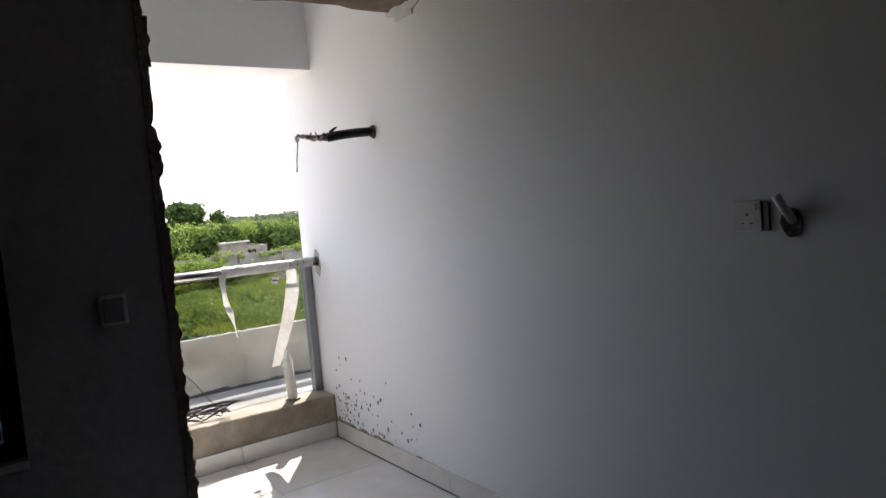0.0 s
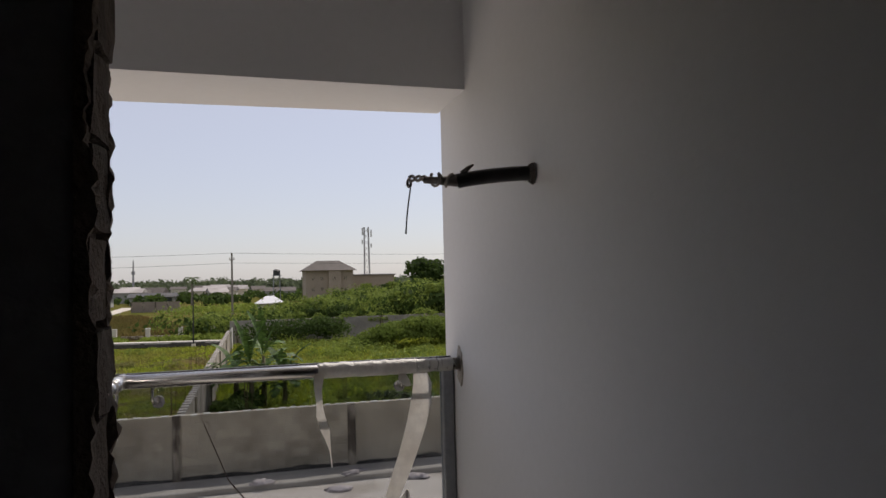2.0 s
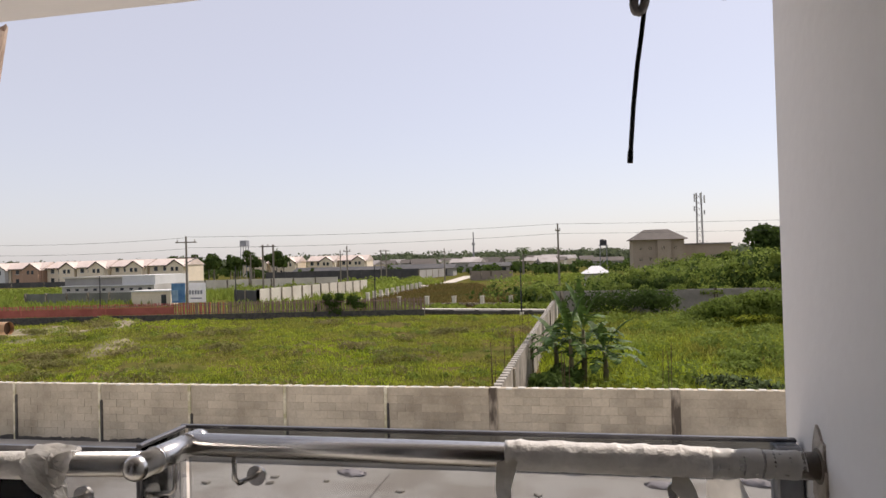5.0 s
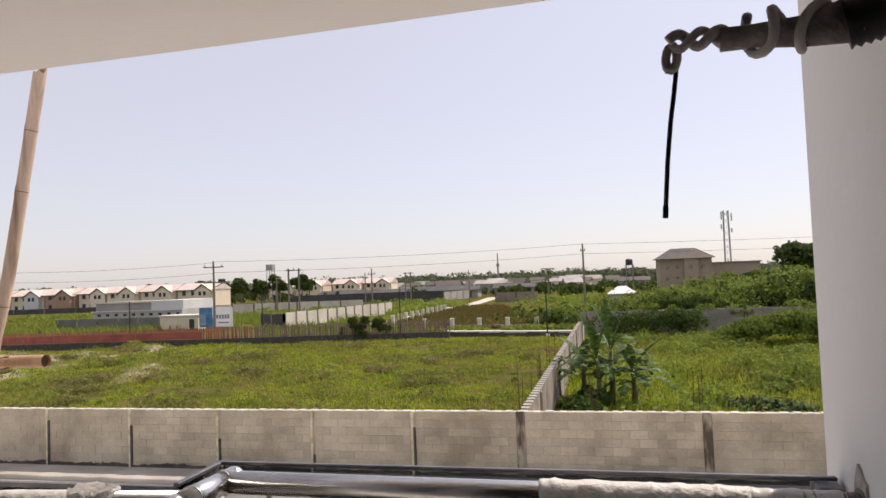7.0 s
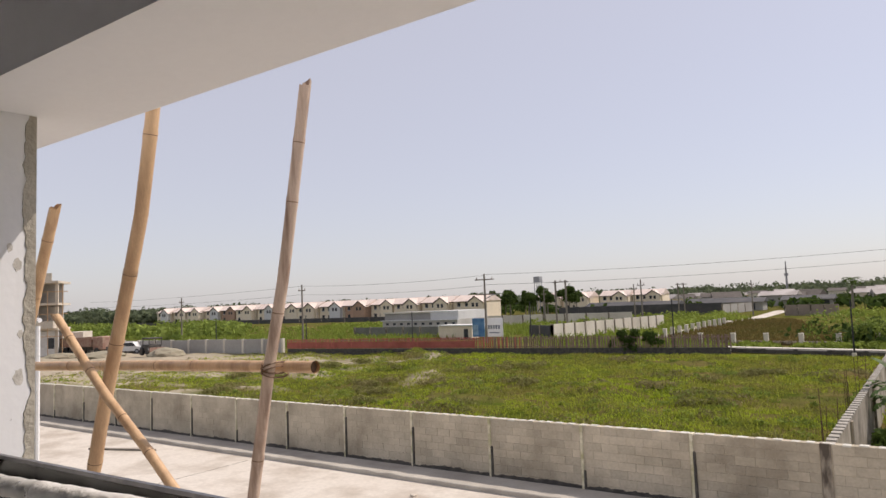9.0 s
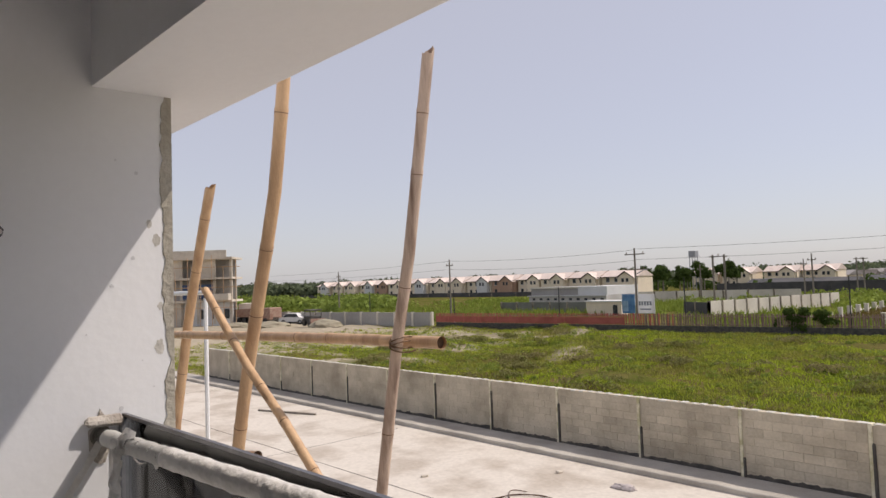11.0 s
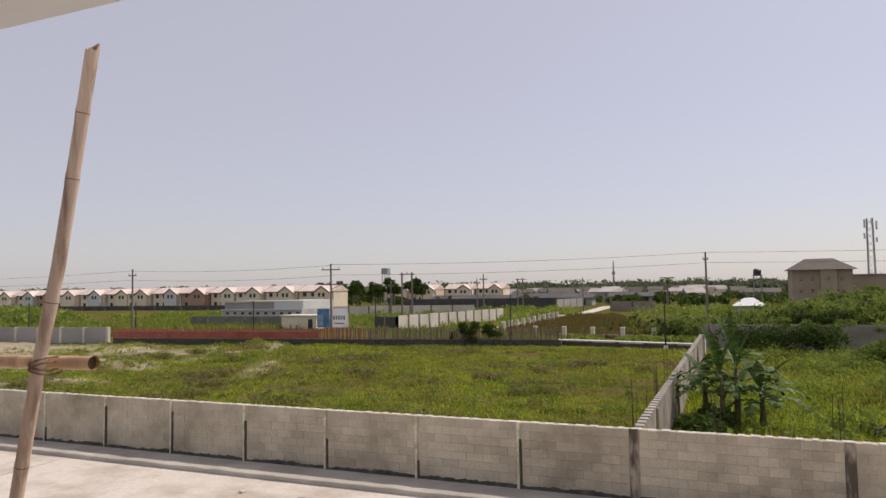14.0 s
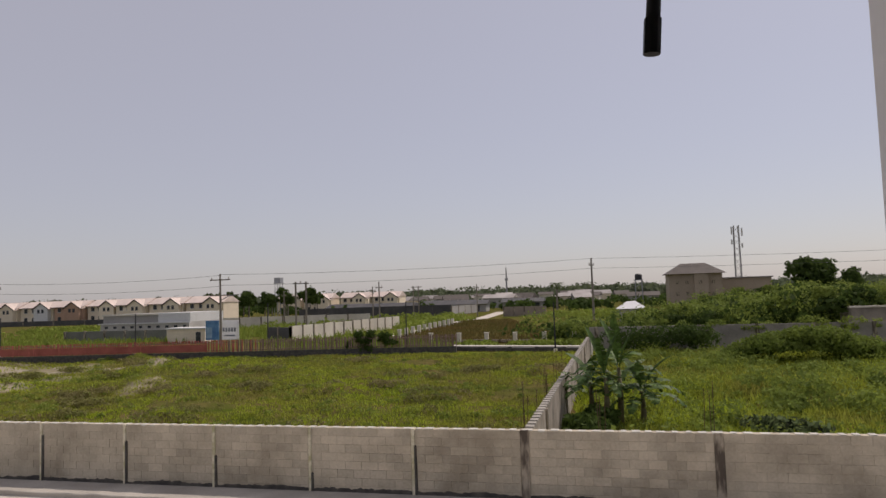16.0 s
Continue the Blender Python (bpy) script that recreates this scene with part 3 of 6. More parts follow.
def wall_plate(x, y, sx, seed, name, RZ=RZ):
    ob = part(name, rough_edge(tube([(x, y, RZ), (x + sx * 0.006, y, RZ)], 0.034, 20), 0.001, 30), mat("dull_steel", (0.25, 0.23, 0.2), (0.16, 0.14, 0.12), rough=0.5, metal=0.7, scale=20), rail, "dull steel wall flange")
    b = bmesh.new()
    k = [(y + 0.046 * (1 + 0.5 * noise.noise(Vector((q * 0.77 + 0.3, seed + 0.4, 0.5)))) * math.cos(q * math.tau / 16) * 0.8, RZ - 0.01 + 0.082 * (1 + 0.5 * noise.noise(Vector((q * 0.67 + 0.2, seed + 0.3, 9.5)))) * math.sin(q * math.tau / 16)) for q in range(16)]
    prism(k, x - sx * 0.001, x + sx * 0.004, "x", b)
    part("cement_scar", b, mat("brown_cement_patch", (0.52, 0.48, 0.43), (0.33, 0.29, 0.25), rough=0.95, scale=14, fine=60, bump=0.5), ob, "rough cement patch round the flange")


wall_plate(-0.001, 0.03, -1, 2, "wall_flange")
wall_plate(PIER + 0.001, -0.148, 1, 6, "wall_flange", RZ - 0.05)
b = rough_edge(box(PIER, PIER + 0.04, -0.20, -0.08, 1.085, 1.115, 0.01), 0.01, 25)
part("cement_lump", b, MATS["brown_cement_patch"], rail, "lump of cement over the flange")

# wrapped stub post on the kerb, and a tangle of thin wire
stub = thing("wrapped_stub_post", "short white film-wrapped stub post on the kerb", "post", at=(-0.235, 0.07, 0.264))
part("tube", rough_edge(tube([(0, 0, 0), (-0.004, 0, 0.09), (-0.008, 0, 0.17)], [0.03, 0.027, 0.025], 12), 0.004, 40), film_mat, stub, smooth=True)
part("film_knot", rough_edge(tube([(-0.008, 0, 0.165), (-0.012, 0, 0.20), (-0.002, 0, 0.235)], [0.03, 0.026, 0.004], 9), 0.010, 30), film_mat, stub, "tied end of the film")
part("foot", tube([(0, 0, 0.0), (0, 0, 0.010)], 0.042, 14), MATS["dull_steel"], stub)
stub.scale = (1.1, 1.1, 1.32)
random.seed(12)
tangle = thing("wire_tangle", "tangle of thin rusty binding wire on the kerb", "wire", at=(-0.72, 0.03, 0.268))
pts = [Vector((-0.22, 0.05, 0.34)), Vector((-0.16, 0.05, 0.22)), Vector((-0.06, 0.03, 0.12)), Vector((0.02, 0.02, 0.02))]
for i in range(46):
    a = i * 0.9
    pts.append(Vector((-0.03 + 0.09 * math.cos(a) + random.uniform(-0.05, 0.05), 0.01 + 0.05 * math.sin(a), 0.012 + 0.03 * abs(math.sin(a * 0.7)))))
tangle.scale = (1.5, 1.2, 1.9)
part("strand", tube(pts, 0.0018, 4), mat("rusty_wire", (0.05, 0.035, 0.03), rough=0.8), tangle)

# raw strip and stains on the pier
pier = bpy.data.objects["wall_pier"]
strip = box(PIER - 0.002, PIER + 0.003, 0.076, 0.107, 0.3, 2.25)
bmesh.ops.subdivide_edges(strip, edges=[e for e in strip.edges if abs(e.verts[0].co.z - e.verts[1].co.z) > 1], cuts=130)
for v in strip.verts:
    if v.co.y < 0.08:
        v.co.y += 0.030 * noise.noise(v.co * 2.6) + 0.016 * noise.noise(v.co * 13) + 0.010 * noise.noise(v.co * 37)
part("unpainted_edge", strip, mat("unpainted_render", (0.46, 0.43, 0.365), (0.33, 0.305, 0.255), rough=0.95, scale=5, fine=50, bump=0.4), pier, "unpainted grey render along the pier edge")
random.seed(8)
chips = bmesh.new()
for i in range(12):
    y, z, r = 0.04 - abs(random.gauss(0, 0.09)), random.uniform(0.9, 2.2), random.uniform(0.002, 0.008)
    prism([(y + r * math.cos(a) * random.uniform(0.6, 1.3), z + r * 1.3 * math.sin(a) * random.uniform(0.6, 1.3)) for a in [q * math.tau / 8 for q in range(8)]], PIER - 0.001, PIER + 0.0012, "x", chips)
part("chips", chips, plaster_grey, pier, "chips and scuffs in the paint")
tagged(bpy.data.objects["chips"], kind="stuff")
random.seed(18)
for i in range(4):
    y, z, a = 0.07 - abs(random.gauss(0, 0.035)), random.choice((random.uniform(1.15, 1.5), random.uniform(1.6, 2.2))), random.uniform(0.012, 0.03)
    k = [(y + a * 0.6 * math.cos(q) * (1 + 0.5 * noise.noise(Vector((q * 1.7, i * 3.1, 0)))), z + a * math.sin(q) * (1 + 0.5 * noise.noise(Vector((q * 1.7, i * 3.1, 8))))) for q in [j * math.tau / 14 for j in range(14)]]
    part("peeled_patch", prism(k, PIER - 0.001, PIER + 0.0008, "x"), mat("old_filler", (0.60, 0.58, 0.54), (0.46, 0.44, 0.40), rough=0.9, scale=30, fine=90), pier, "patch of peeled paint")
knob = thing("conduit_end", "dark taped conduit end sticking out of the pier", "conduit", at=(PIER, -0.46, 1.735))
part("hose", rough_edge(tube([(0, 0, 0), (0.05, 0, 0.0), (0.085, 0, -0.004)], [0.028, 0.026, 0.014], 10), 0.004, 40), rubber_black, knob)
part("taped_cable", rough_edge(tube([(0.075, 0, -0.004), (0.11, 0.004, -0.006)], [0.015, 0.009], 8), 0.003, 50), cable_grey, knob)


# ---- bamboo scaffold outside the balcony ----
def bamboo(name_label, pts, r, nodes, open_top=True, group="scaffold poles", skin=bamboo_mat):
    """A bamboo pole: a slightly bent tube with swollen nodes, and a ragged open top."""
    pole = thing("bamboo_pole", name_label, "bamboo pole", group)
    P = [Vector(p) for p in pts]
    lens = [0]
    for a, b in zip(P, P[1:]):
        lens.append(lens[-1] + (b - a).length)
    total = lens[-1]

    def along(s):
        for i in range(len(P) - 1):
            if s <= lens[i + 1] or i == len(P) - 2:
                return P[i].lerp(P[i + 1], (s - lens[i]) / (lens[i + 1] - lens[i]))
    ss, rr, s, k = [], [], 0.0, 0
    marks = [total * (q + 0.5 + 0.25 * random.uniform(-1, 1)) / nodes for q in range(nodes)]
    stops = {0.0: 1.0, total: 1.0}
    for m in marks:
        for d, f in ((-0.03, 0.985), (-0.012, 1.05), (0.0, 1.0), (0.012, 1.07), (0.03, 0.98)):
            stops[m + d] = f
    for q in range(24):
        stops.setdefault(total * (q + 0.5) / 24, 0.985)
    keys = sorted(v for v in stops if 0 <= v <= total)
    pts2 = [along(v) for v in keys]
    for m in marks:
        a, b2 = along(m - 0.002), along(min(total, m + 0.002))
        part("node_ring", tube([a, b2], r * 1.03 * (1 - 0.10 * m / total), 14), twine, pole, "dark ring at the bamboo node")
    rad = [r * stops[v] * (1 - 0.10 * v / total) for v in keys]
    bm = tube(pts2, rad, 14, caps=False)
    part("culm", bm, skin, pole, smooth=True)
    d = (pts2[-1] - pts2[-2]).normalized()
    if open_top:
        teeth = bmesh.new()
        ref = d.orthogonal().normalized()
        side = d.cross(ref)
        n = 14
        lo = [teeth.verts.new(pts2[-1] + (ref * math.cos(a) + side * math.sin(a)) * rad[-1]) for a in [q * math.tau / n for q in range(n)]]
        hi = [teeth.verts.new(pts2[-1] + (ref * math.cos(a) + side * math.sin(a)) * rad[-1] * 0.98 + d * r * (0.5 + 1.1 * max(0, math.sin(a + 1)) + 0.5 * random.random())) for a in [q * math.tau / n for q in range(n)]]
        for q in range(n):
            teeth.faces.new((lo[q], lo[(q + 1) % n], hi[(q + 1) % n], hi[q]))
        part("ragged_end", teeth, skin, pole, "ragged split bamboo end")
    for e, w in ((pts2[-1], -d), (pts2[0], (pts2[1] - pts2[0]).normalized())):
        part("hollow", tube([e + w * 0.02, e + w * 0.03], r * 0.86, 14), bamboo_cut, pole, "dark hollow inside the bamboo")
    return pole


random.seed(21)


def down(p0, p1, z):
    """Carries the line through p0 and p1 on down to the height z."""
    u = (z - p0[2]) / (p1[2] - p0[2])
    return tuple(p0[i] + (p1[i] - p0[i]) * u for i in range(3))


bamboo("tall leaning weathered pinkish-grey bamboo pole with split top", [down((-3.23, 1.2, 1.26), (-3.37, 1.2, 0.60), GROUND), (-3.37, 1.2, 0.60), (-3.23, 1.2, 1.26), (-3.115, 1.2, 1.695), (-3.035, 1.2, 2.10), (-2.945, 1.2, 2.56)], 0.031, 16, skin=bamboo_grey)
bamboo("tall leaning orange bamboo pole beside the balcony", [down((-3.80, 0.8, 1.61), (-4.15, 0.8, 0.55), GROUND), (-4.15, 0.8, 0.55), (-4.01, 0.8, 1.04), (-3.80, 0.8, 1.61), (-3.665, 0.8, 1.98), (-3.55, 0.8, 2.52), (-3.49, 0.8, 3.0)], 0.0365, 14)
bamboo("leaning bamboo pole with split top beyond the pier", [down((-6.46, 1.5, 1.33), (-6.84, 1.5, 0.18), GROUND), (-6.84, 1.5, 0.18), (-6.46, 1.5, 1.33), (-6.21, 1.5, 1.90), (-6.01, 1.5, 2.33)], 0.045, 13)
bamboo("diagonal bamboo brace tied across the poles", [down((-3.47, 0.70, 0.95), (-3.12, 0.70, 0.70), -0.1), (-3.14, 0.70, 0.71), (-3.47, 0.70, 0.95), (-3.80, 0.70, 1.16), (-4.25, 0.70, 1.52)], 0.024, 9)
bamboo("level bamboo pole lashed across the uprights", [(-9.5, 1.34, 1.10), (-6.2, 1.30, 1.18), (-4.72, 1.285, 1.22), (-3.75, 1.28, 1.24), (-3.0, 1.28, 1.25)], 0.034, 12, False)
bamboo("low level bamboo pole between the uprights", [(-6.4, 0.90, 0.30), (-4.97, 0.88, 0.50), (-4.05, 0.88, 0.64)], 0.03, 5, False)
lash = thing("rope_lashing", "brown rope lashing round the bamboo joint", "rope", at=(-3.235, 1.238, 1.243))
for k in range(4):
    part("rope_turn", tube([(0.040 * math.cos(q), 0.078 * math.sin(q), 0.022 * math.cos(q) * (1 if k % 2 else -1) + 0.010 * k - 0.02) for q in [j * math.tau / 16 for j in range(17)]], 0.004, 6), twine, lash, smooth=True)
wp = thing("white_pipe", "thin white plastic pipe standing in the yard", "pipe", at=(-9.6, 3.0, GROUND))
part("pipe", tube([(0, 0, 0), (0.0, 0, 5.03)], 0.03, 8), plastic_white, wp)
part("cross_pipe", tube([(-1.4, 0, 5.1), (0.05, 0, 5.1)], 0.03, 8), plastic_white, wp)

# ---- ground and yard ----
def spread(a, b, step, far_a, far_b):
    xs = list(np.arange(a, b + step / 2, step))
    s, x = step, b
    while x < far_b:
        s *= 1.35
        x += s
        xs.append(x)
    s, x = step, a
    while x > far_a:
        s *= 1.35
        x -= s
        xs.insert(0, x)
    return xs


def field_height(x, y):
    """Low humps in the overgrown plots beyond the boundary wall."""
    if y < 16.6 or y > 57:
        return 0.0
    w = min(1.0, (y - 16.6) / 2, (57 - y) / 3)
    h = 0.22 * noise.noise(Vector((x * 0.16, y * 0.22, 0))) + 0.22 * noise.noise(Vector((x * 0.45, y * 0.6, 3))) + 0.13 * noise.noise(Vector((x * 1.1, y * 1.3, 6)))
    for hx, hy, hr, hh in HEAPS:
        h += hh * math.exp(-((x - hx) ** 2 + (y - hy) ** 2) / hr ** 2)
    return h * w


HEAPS = [(-37.5, 49, 1.6, 0.7), (-33, 47, 2.2, 0.35), (-30, 38, 1.8, 0.4), (-24, 33, 1.6, 0.45), (-16, 34, 2.0, 0.4), (-12, 41, 2.2, 0.3), (-20, 26, 1.3, 0.35), (-41, 36, 1.7, 0.4), (-9, 32, 1.5, 0.3)]
random.seed(63)
HEAPS += [(random.uniform(-46, -4), random.uniform(19, 54), random.uniform(0.6, 1.5), random.uniform(0.18, 0.42)) for k in range(30)]
gx, gy = spread(-75, 35, 0.5, -4000, 4000), spread(16, 60, 0.42, -4000, 4000)
gv = [(x, y, GROUND - 0.06 + field_height(x, y)) for y in gy for x in gx]
gw = len(gx)
gf = [(j * gw + i, j * gw + i + 1, (j + 1) * gw + i + 1, (j + 1) * gw + i) for j in range(len(gy) - 1) for i in range(gw - 1)]
# soil darkened so that its colour holds some shade between the blades
soil = mat("grassy_soil", (0.070, 0.092, 0.014), (0.15, 0.115, 0.048), rough=1.0, scale=0.45, fine=2.2, bump=0.8, spec=0.0)
# bare sandy patches away to the west, where the plot has been driven over
nt = soil.node_tree
mixn = [n for n in nt.nodes if n.bl_idname == "ShaderNodeMix"][0]
hsvn = [n for n in nt.nodes if n.bl_idname == "ShaderNodeHueSaturation"][0]
sep, geo, nz, gr, mx2, sm = [nt.nodes.new("ShaderNode" + n) for n in ("SeparateXYZ", "TexCoord", "TexNoise", "MapRange", "Mix", "Math")]
nt.links.new(geo.outputs["Object"], sep.inputs[0])
nt.links.new(geo.outputs["Object"], nz.inputs["Vector"])
nz.inputs["Scale"].default_value, nz.inputs["Detail"].default_value = 0.22, 6
sm.operation = "MULTIPLY_ADD"
nt.links.new(sep.outputs["X"], sm.inputs[0])
sm.inputs[1].default_value = -0.011
nt.links.new(nz.outputs["Fac"], sm.inputs[2])
gr.inputs["From Min"].default_value, gr.inputs["From Max"].default_value = 0.93, 1.08
nt.links.new(sm.outputs[0], gr.inputs["Value"])
mx2.data_type = "RGBA"
lim, inside = nt.nodes.new("ShaderNodeMapRange"), nt.nodes.new("ShaderNodeMath")   # the sand ends at the far fence
lim.inputs["From Min"].default_value, lim.inputs["From Max"].default_value = 54, 48
nt.links.new(sep.outputs["Y"], lim.inputs["Value"])
inside.operation = "MULTIPLY"
nt.links.new(gr.outputs["Result"], inside.inputs[0])
nt.links.new(lim.outputs["Result"], inside.inputs[1])
nt.links.new(inside.outputs[0], mx2.inputs["Factor"])
nt.links.new(mixn.outputs["Result"], mx2.inputs["A"])
mx2.inputs["B"].default_value = (0.37, 0.32, 0.24, 1)
nt.links.new(mx2.outputs["Result"], hsvn.inputs["Color"])
raw_mesh("ground", gv, gf, soil, "grassy plots with bare sandy patches and low heaps", "ground", "structure")
obj("yard", box(-60, 14, 0.0, 14.85, GROUND - 0.1, GROUND), yard_mat, label="pale swept concrete yard below the balcony", category="yard", kind="structure")
kb = box(-60, 14, 14.85, 15.22, GROUND - 0.1, GROUND + 0.13, 0.02)
bmesh.ops.subdivide_edges(kb, edges=[e for e in kb.edges if abs(e.verts[0].co.x - e.verts[1].co.x) > 5], cuts=160)
obj("kerb", rough_edge(kb, 0.03, 2.3), drain_mat, label="rough concrete kerb along the boundary wall", category="kerb", kind="structure")
obj("kerb_bed", box(-60, 14, 15.22, 16.16, GROUND - 0.1, GROUND + 0.06), drain_mat, label="shaded concrete strip behind the kerb", category="pavement", kind="structure")


# ---- boundary wall of blocks ----
COLS = [-2.69 - 2.87 * k for k in range(13)]            # narrow posts, going west
WALL_Y, WALL_TOP, COURSE = 16.17, -1.88, 0.215
boundary = obj("boundary_wall", box(-40.5, 10.9, WALL_Y + 0.009, WALL_Y + 0.205, GROUND - 0.06, WALL_TOP - 0.03), mortar, label="grey sandcrete block boundary wall around the yard", category="wall", kind="structure")


def block_mesh(length, name):
    me = bpy.data.meshes.new(name)
    b = box(-length / 2, length / 2, 0, 0.22, 0, COURSE - 0.005, 0.005)
    b.to_mesh(me)
    b.free()
    me.materials.append(block_mat)
    return me


def lay_panel(x0, x1, n, near, pool):
    """Eight courses of blocks in running bond between two posts."""
    step = (x1 - x0) / n
    full, half = block_mesh(step - 0.006, "block"), block_mesh(step / 2 - 0.006, "half_block")
    for c in range(8):
        z = WALL_TOP - (c + 1) * COURSE
        if z < GROUND - 0.2:
            continue
        spots = [(x0 + step * (i + 0.5), full, step) for i in range(n)] if c % 2 == 0 else [(x0 + step * (i + 1), full, step) for i in range(n - 1)] + [(x0 + step / 4, half, step / 2), (x1 - step / 4, half, step / 2)]
        for x, me, w in spots:
            y = WALL_Y + random.uniform(-0.005, 0.005)
            if near:
                ob = new("block", me)
                ob.parent = boundary
                ob.location = (x, y, z)
            else:
                box(x - w / 2 + 0.004, x + w / 2 - 0.004, y, y + 0.22, z, z + COURSE - 0.005, bm=pool)


pool = bmesh.new()
lay_panel(-2.69 + 0.12, 1.815 - 0.1, 10, True, pool)
lay_panel(1.815 + 0.1, 6.3, 10, False, pool)
lay_panel(6.32, 10.9, 10, False, pool)
for k in range(12):
    lay_panel(COLS[k + 1] + 0.09, COLS[k] - 0.06 if k else COLS[k] - 0.12, 6, k < 4, pool)
tagged(part("block_rows", pool, block_far, boundary), kind="stuff")
for k, x in enumerate(COLS[1:]):
    part("post", rough_edge(box(x - 0.05, x + 0.035, WALL_Y - 0.03, WALL_Y + 0.2, GROUND, WALL_TOP + 0.01, 0.01), 0.012, 9, k), post_mat, boundary, "pale concrete post with a mossy edge")
    part("damp_foot", rough_edge(box(x + 0.01, x + 0.085, WALL_Y - 0.038, WALL_Y + 0.1, GROUND, GROUND + random.choice((0.5, 0.9, 1.4)) * random.uniform(0.8, 1.1), 0.02), 0.022, 8, k), damp, boundary, "black damp foot of the post")
for x in (-2.69, 1.815):
    part("pillar", rough_edge(box(x - 0.12, x + 0.1, WALL_Y - 0.02, WALL_Y + 0.24, GROUND, WALL_TOP + 0.005, 0.01), 0.008, 7, x), stained_post, boundary, "dark water-stained concrete pillar")
caps = bmesh.new()
x = -40.4
while x < 10.8:
    w = random.uniform(0.12, 0.24)
    box(x, x + w, WALL_Y + random.uniform(0.0, 0.03), WALL_Y + 0.2, WALL_TOP - 0.035, WALL_TOP + random.uniform(0.0, 0.014), bm=caps)
    x += w + random.uniform(0.1, 0.2)
tagged(part("coping_mortar", caps, mat("pale_coping", (0.62, 0.60, 0.53), (0.48, 0.46, 0.40), rough=0.9, scale=4), boundary), kind="stuff")
# ragged damp band that also paints the shadow line along the wall foot
skirt = bmesh.new()
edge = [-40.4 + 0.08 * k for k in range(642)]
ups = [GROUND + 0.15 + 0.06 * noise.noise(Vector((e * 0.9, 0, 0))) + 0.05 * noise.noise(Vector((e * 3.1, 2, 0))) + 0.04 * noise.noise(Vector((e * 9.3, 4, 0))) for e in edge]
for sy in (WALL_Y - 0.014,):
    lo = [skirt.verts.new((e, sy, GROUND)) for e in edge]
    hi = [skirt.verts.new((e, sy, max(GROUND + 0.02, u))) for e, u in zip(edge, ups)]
    bk = [skirt.verts.new((e, sy + 0.03, max(GROUND + 0.02, u) + 0.01)) for e, u in zip(edge, ups)]
    for k in range(len(edge) - 1):
        skirt.faces.new((lo[k], lo[k + 1], hi[k + 1], hi[k]))
        skirt.faces.new((hi[k], hi[k + 1], bk[k + 1], bk[k]))
tagged(part("damp_shade_band", skirt, damp, boundary, "black band of damp and painted shade at the wall foot"), kind="stuff")

# wall that runs away from the yard between the two plots
cross = obj("cross_wall", prism([(-2.72, 16.4), (-2.52, 16.4), (-2.22, 50), (-2.42, 50)], GROUND - 0.1, WALL_TOP - 0.02, "z"), mat("stained_block", (0.42, 0.37, 0.30), (0.16, 0.135, 0.105), rough=0.95, scale=0.8, fine=9, bump=0.4), label="long low block wall between two grassy plots", category="wall", kind="structure")
for i in range(4):
    y = 19.5 + i * 7.5
    xx = -2.72 + (y - 16.4) * 0.0089
    part("pillar", box(xx - 0.06, xx + 0.27, y, y + 0.22, GROUND, WALL_TOP - 0.04, 0.01), stained_post, cross)
ccap = bmesh.new()
for i in range(75):
    y = 16.6 + i * 0.445
    xx = -2.72 + (y - 16.4) * 0.0089
    box(xx - 0.005, xx + 0.21, y, y + 0.26, WALL_TOP - 0.03, WALL_TOP + 0.015, bm=ccap)
tagged(part("coping_mortar", ccap, mat("grey_coping", (0.40, 0.37, 0.32), (0.28, 0.26, 0.22), rough=0.95, scale=4), cross), kind="stuff")
gable = obj("boundary_gable", prism([(-2.5, GROUND), (-2.1, GROUND), (-2.1, -1.75), (-2.5, -2.3)], 50, 52.5, "y"), MATS["pale_coping"], label="pale broken end of a block wall", category="wall", kind="structure")
rear = obj("rear_wall", box(-2.4, 40, 55.8, 56.0, GROUND - 0.1, -1.5), mat("dark_block", (0.36, 0.33, 0.29), (0.21, 0.19, 0.165), rough=0.95, scale=0.6, fine=8, bump=0.3), label="dark weathered block wall behind the plot", category="wall", kind="structure")
for i in range(10):
    part("pillar", box(-2 + i * 4.0, -1.7 + i * 4.0, 55.74, 55.8, GROUND, -1.47), stained_post, rear)


# ---- leaves, grass and trees ----
def quads_object(name, centres, normals, sizes, ratio, material, label, category, kind="stuff", parent=None):
    """One mesh of many small pointed leaves at given centres."""
    n = len(centres)
    up = np.random.normal(size=(n, 3))
    t = np.cross(normals, up)
    t /= np.linalg.norm(t, axis=1)[:, None] + 1e-9
    b = np.cross(normals, t)
    s = sizes[:, None]
    v = np.stack([centres - t * s, centres + b * s * ratio - t * s * 0.1, centres + t * s, centres - b * s * ratio - t * s * 0.1], axis=1).reshape(-1, 3)
    me = bpy.data.meshes.new(name)
    me.vertices.add(4 * n)
    me.vertices.foreach_set("co", v.ravel())
    me.loops.add(4 * n)
    me.loops.foreach_set("vertex_index", np.arange(4 * n))
    me.polygons.add(n)
    me.polygons.foreach_set("loop_start", np.arange(0, 4 * n, 4))
    me.update()
    me.validate()
    me.materials.append(material)
    ob = new(name, me)
    if parent:
        ob.parent = parent
    return tagged(ob, label, category, "", kind)


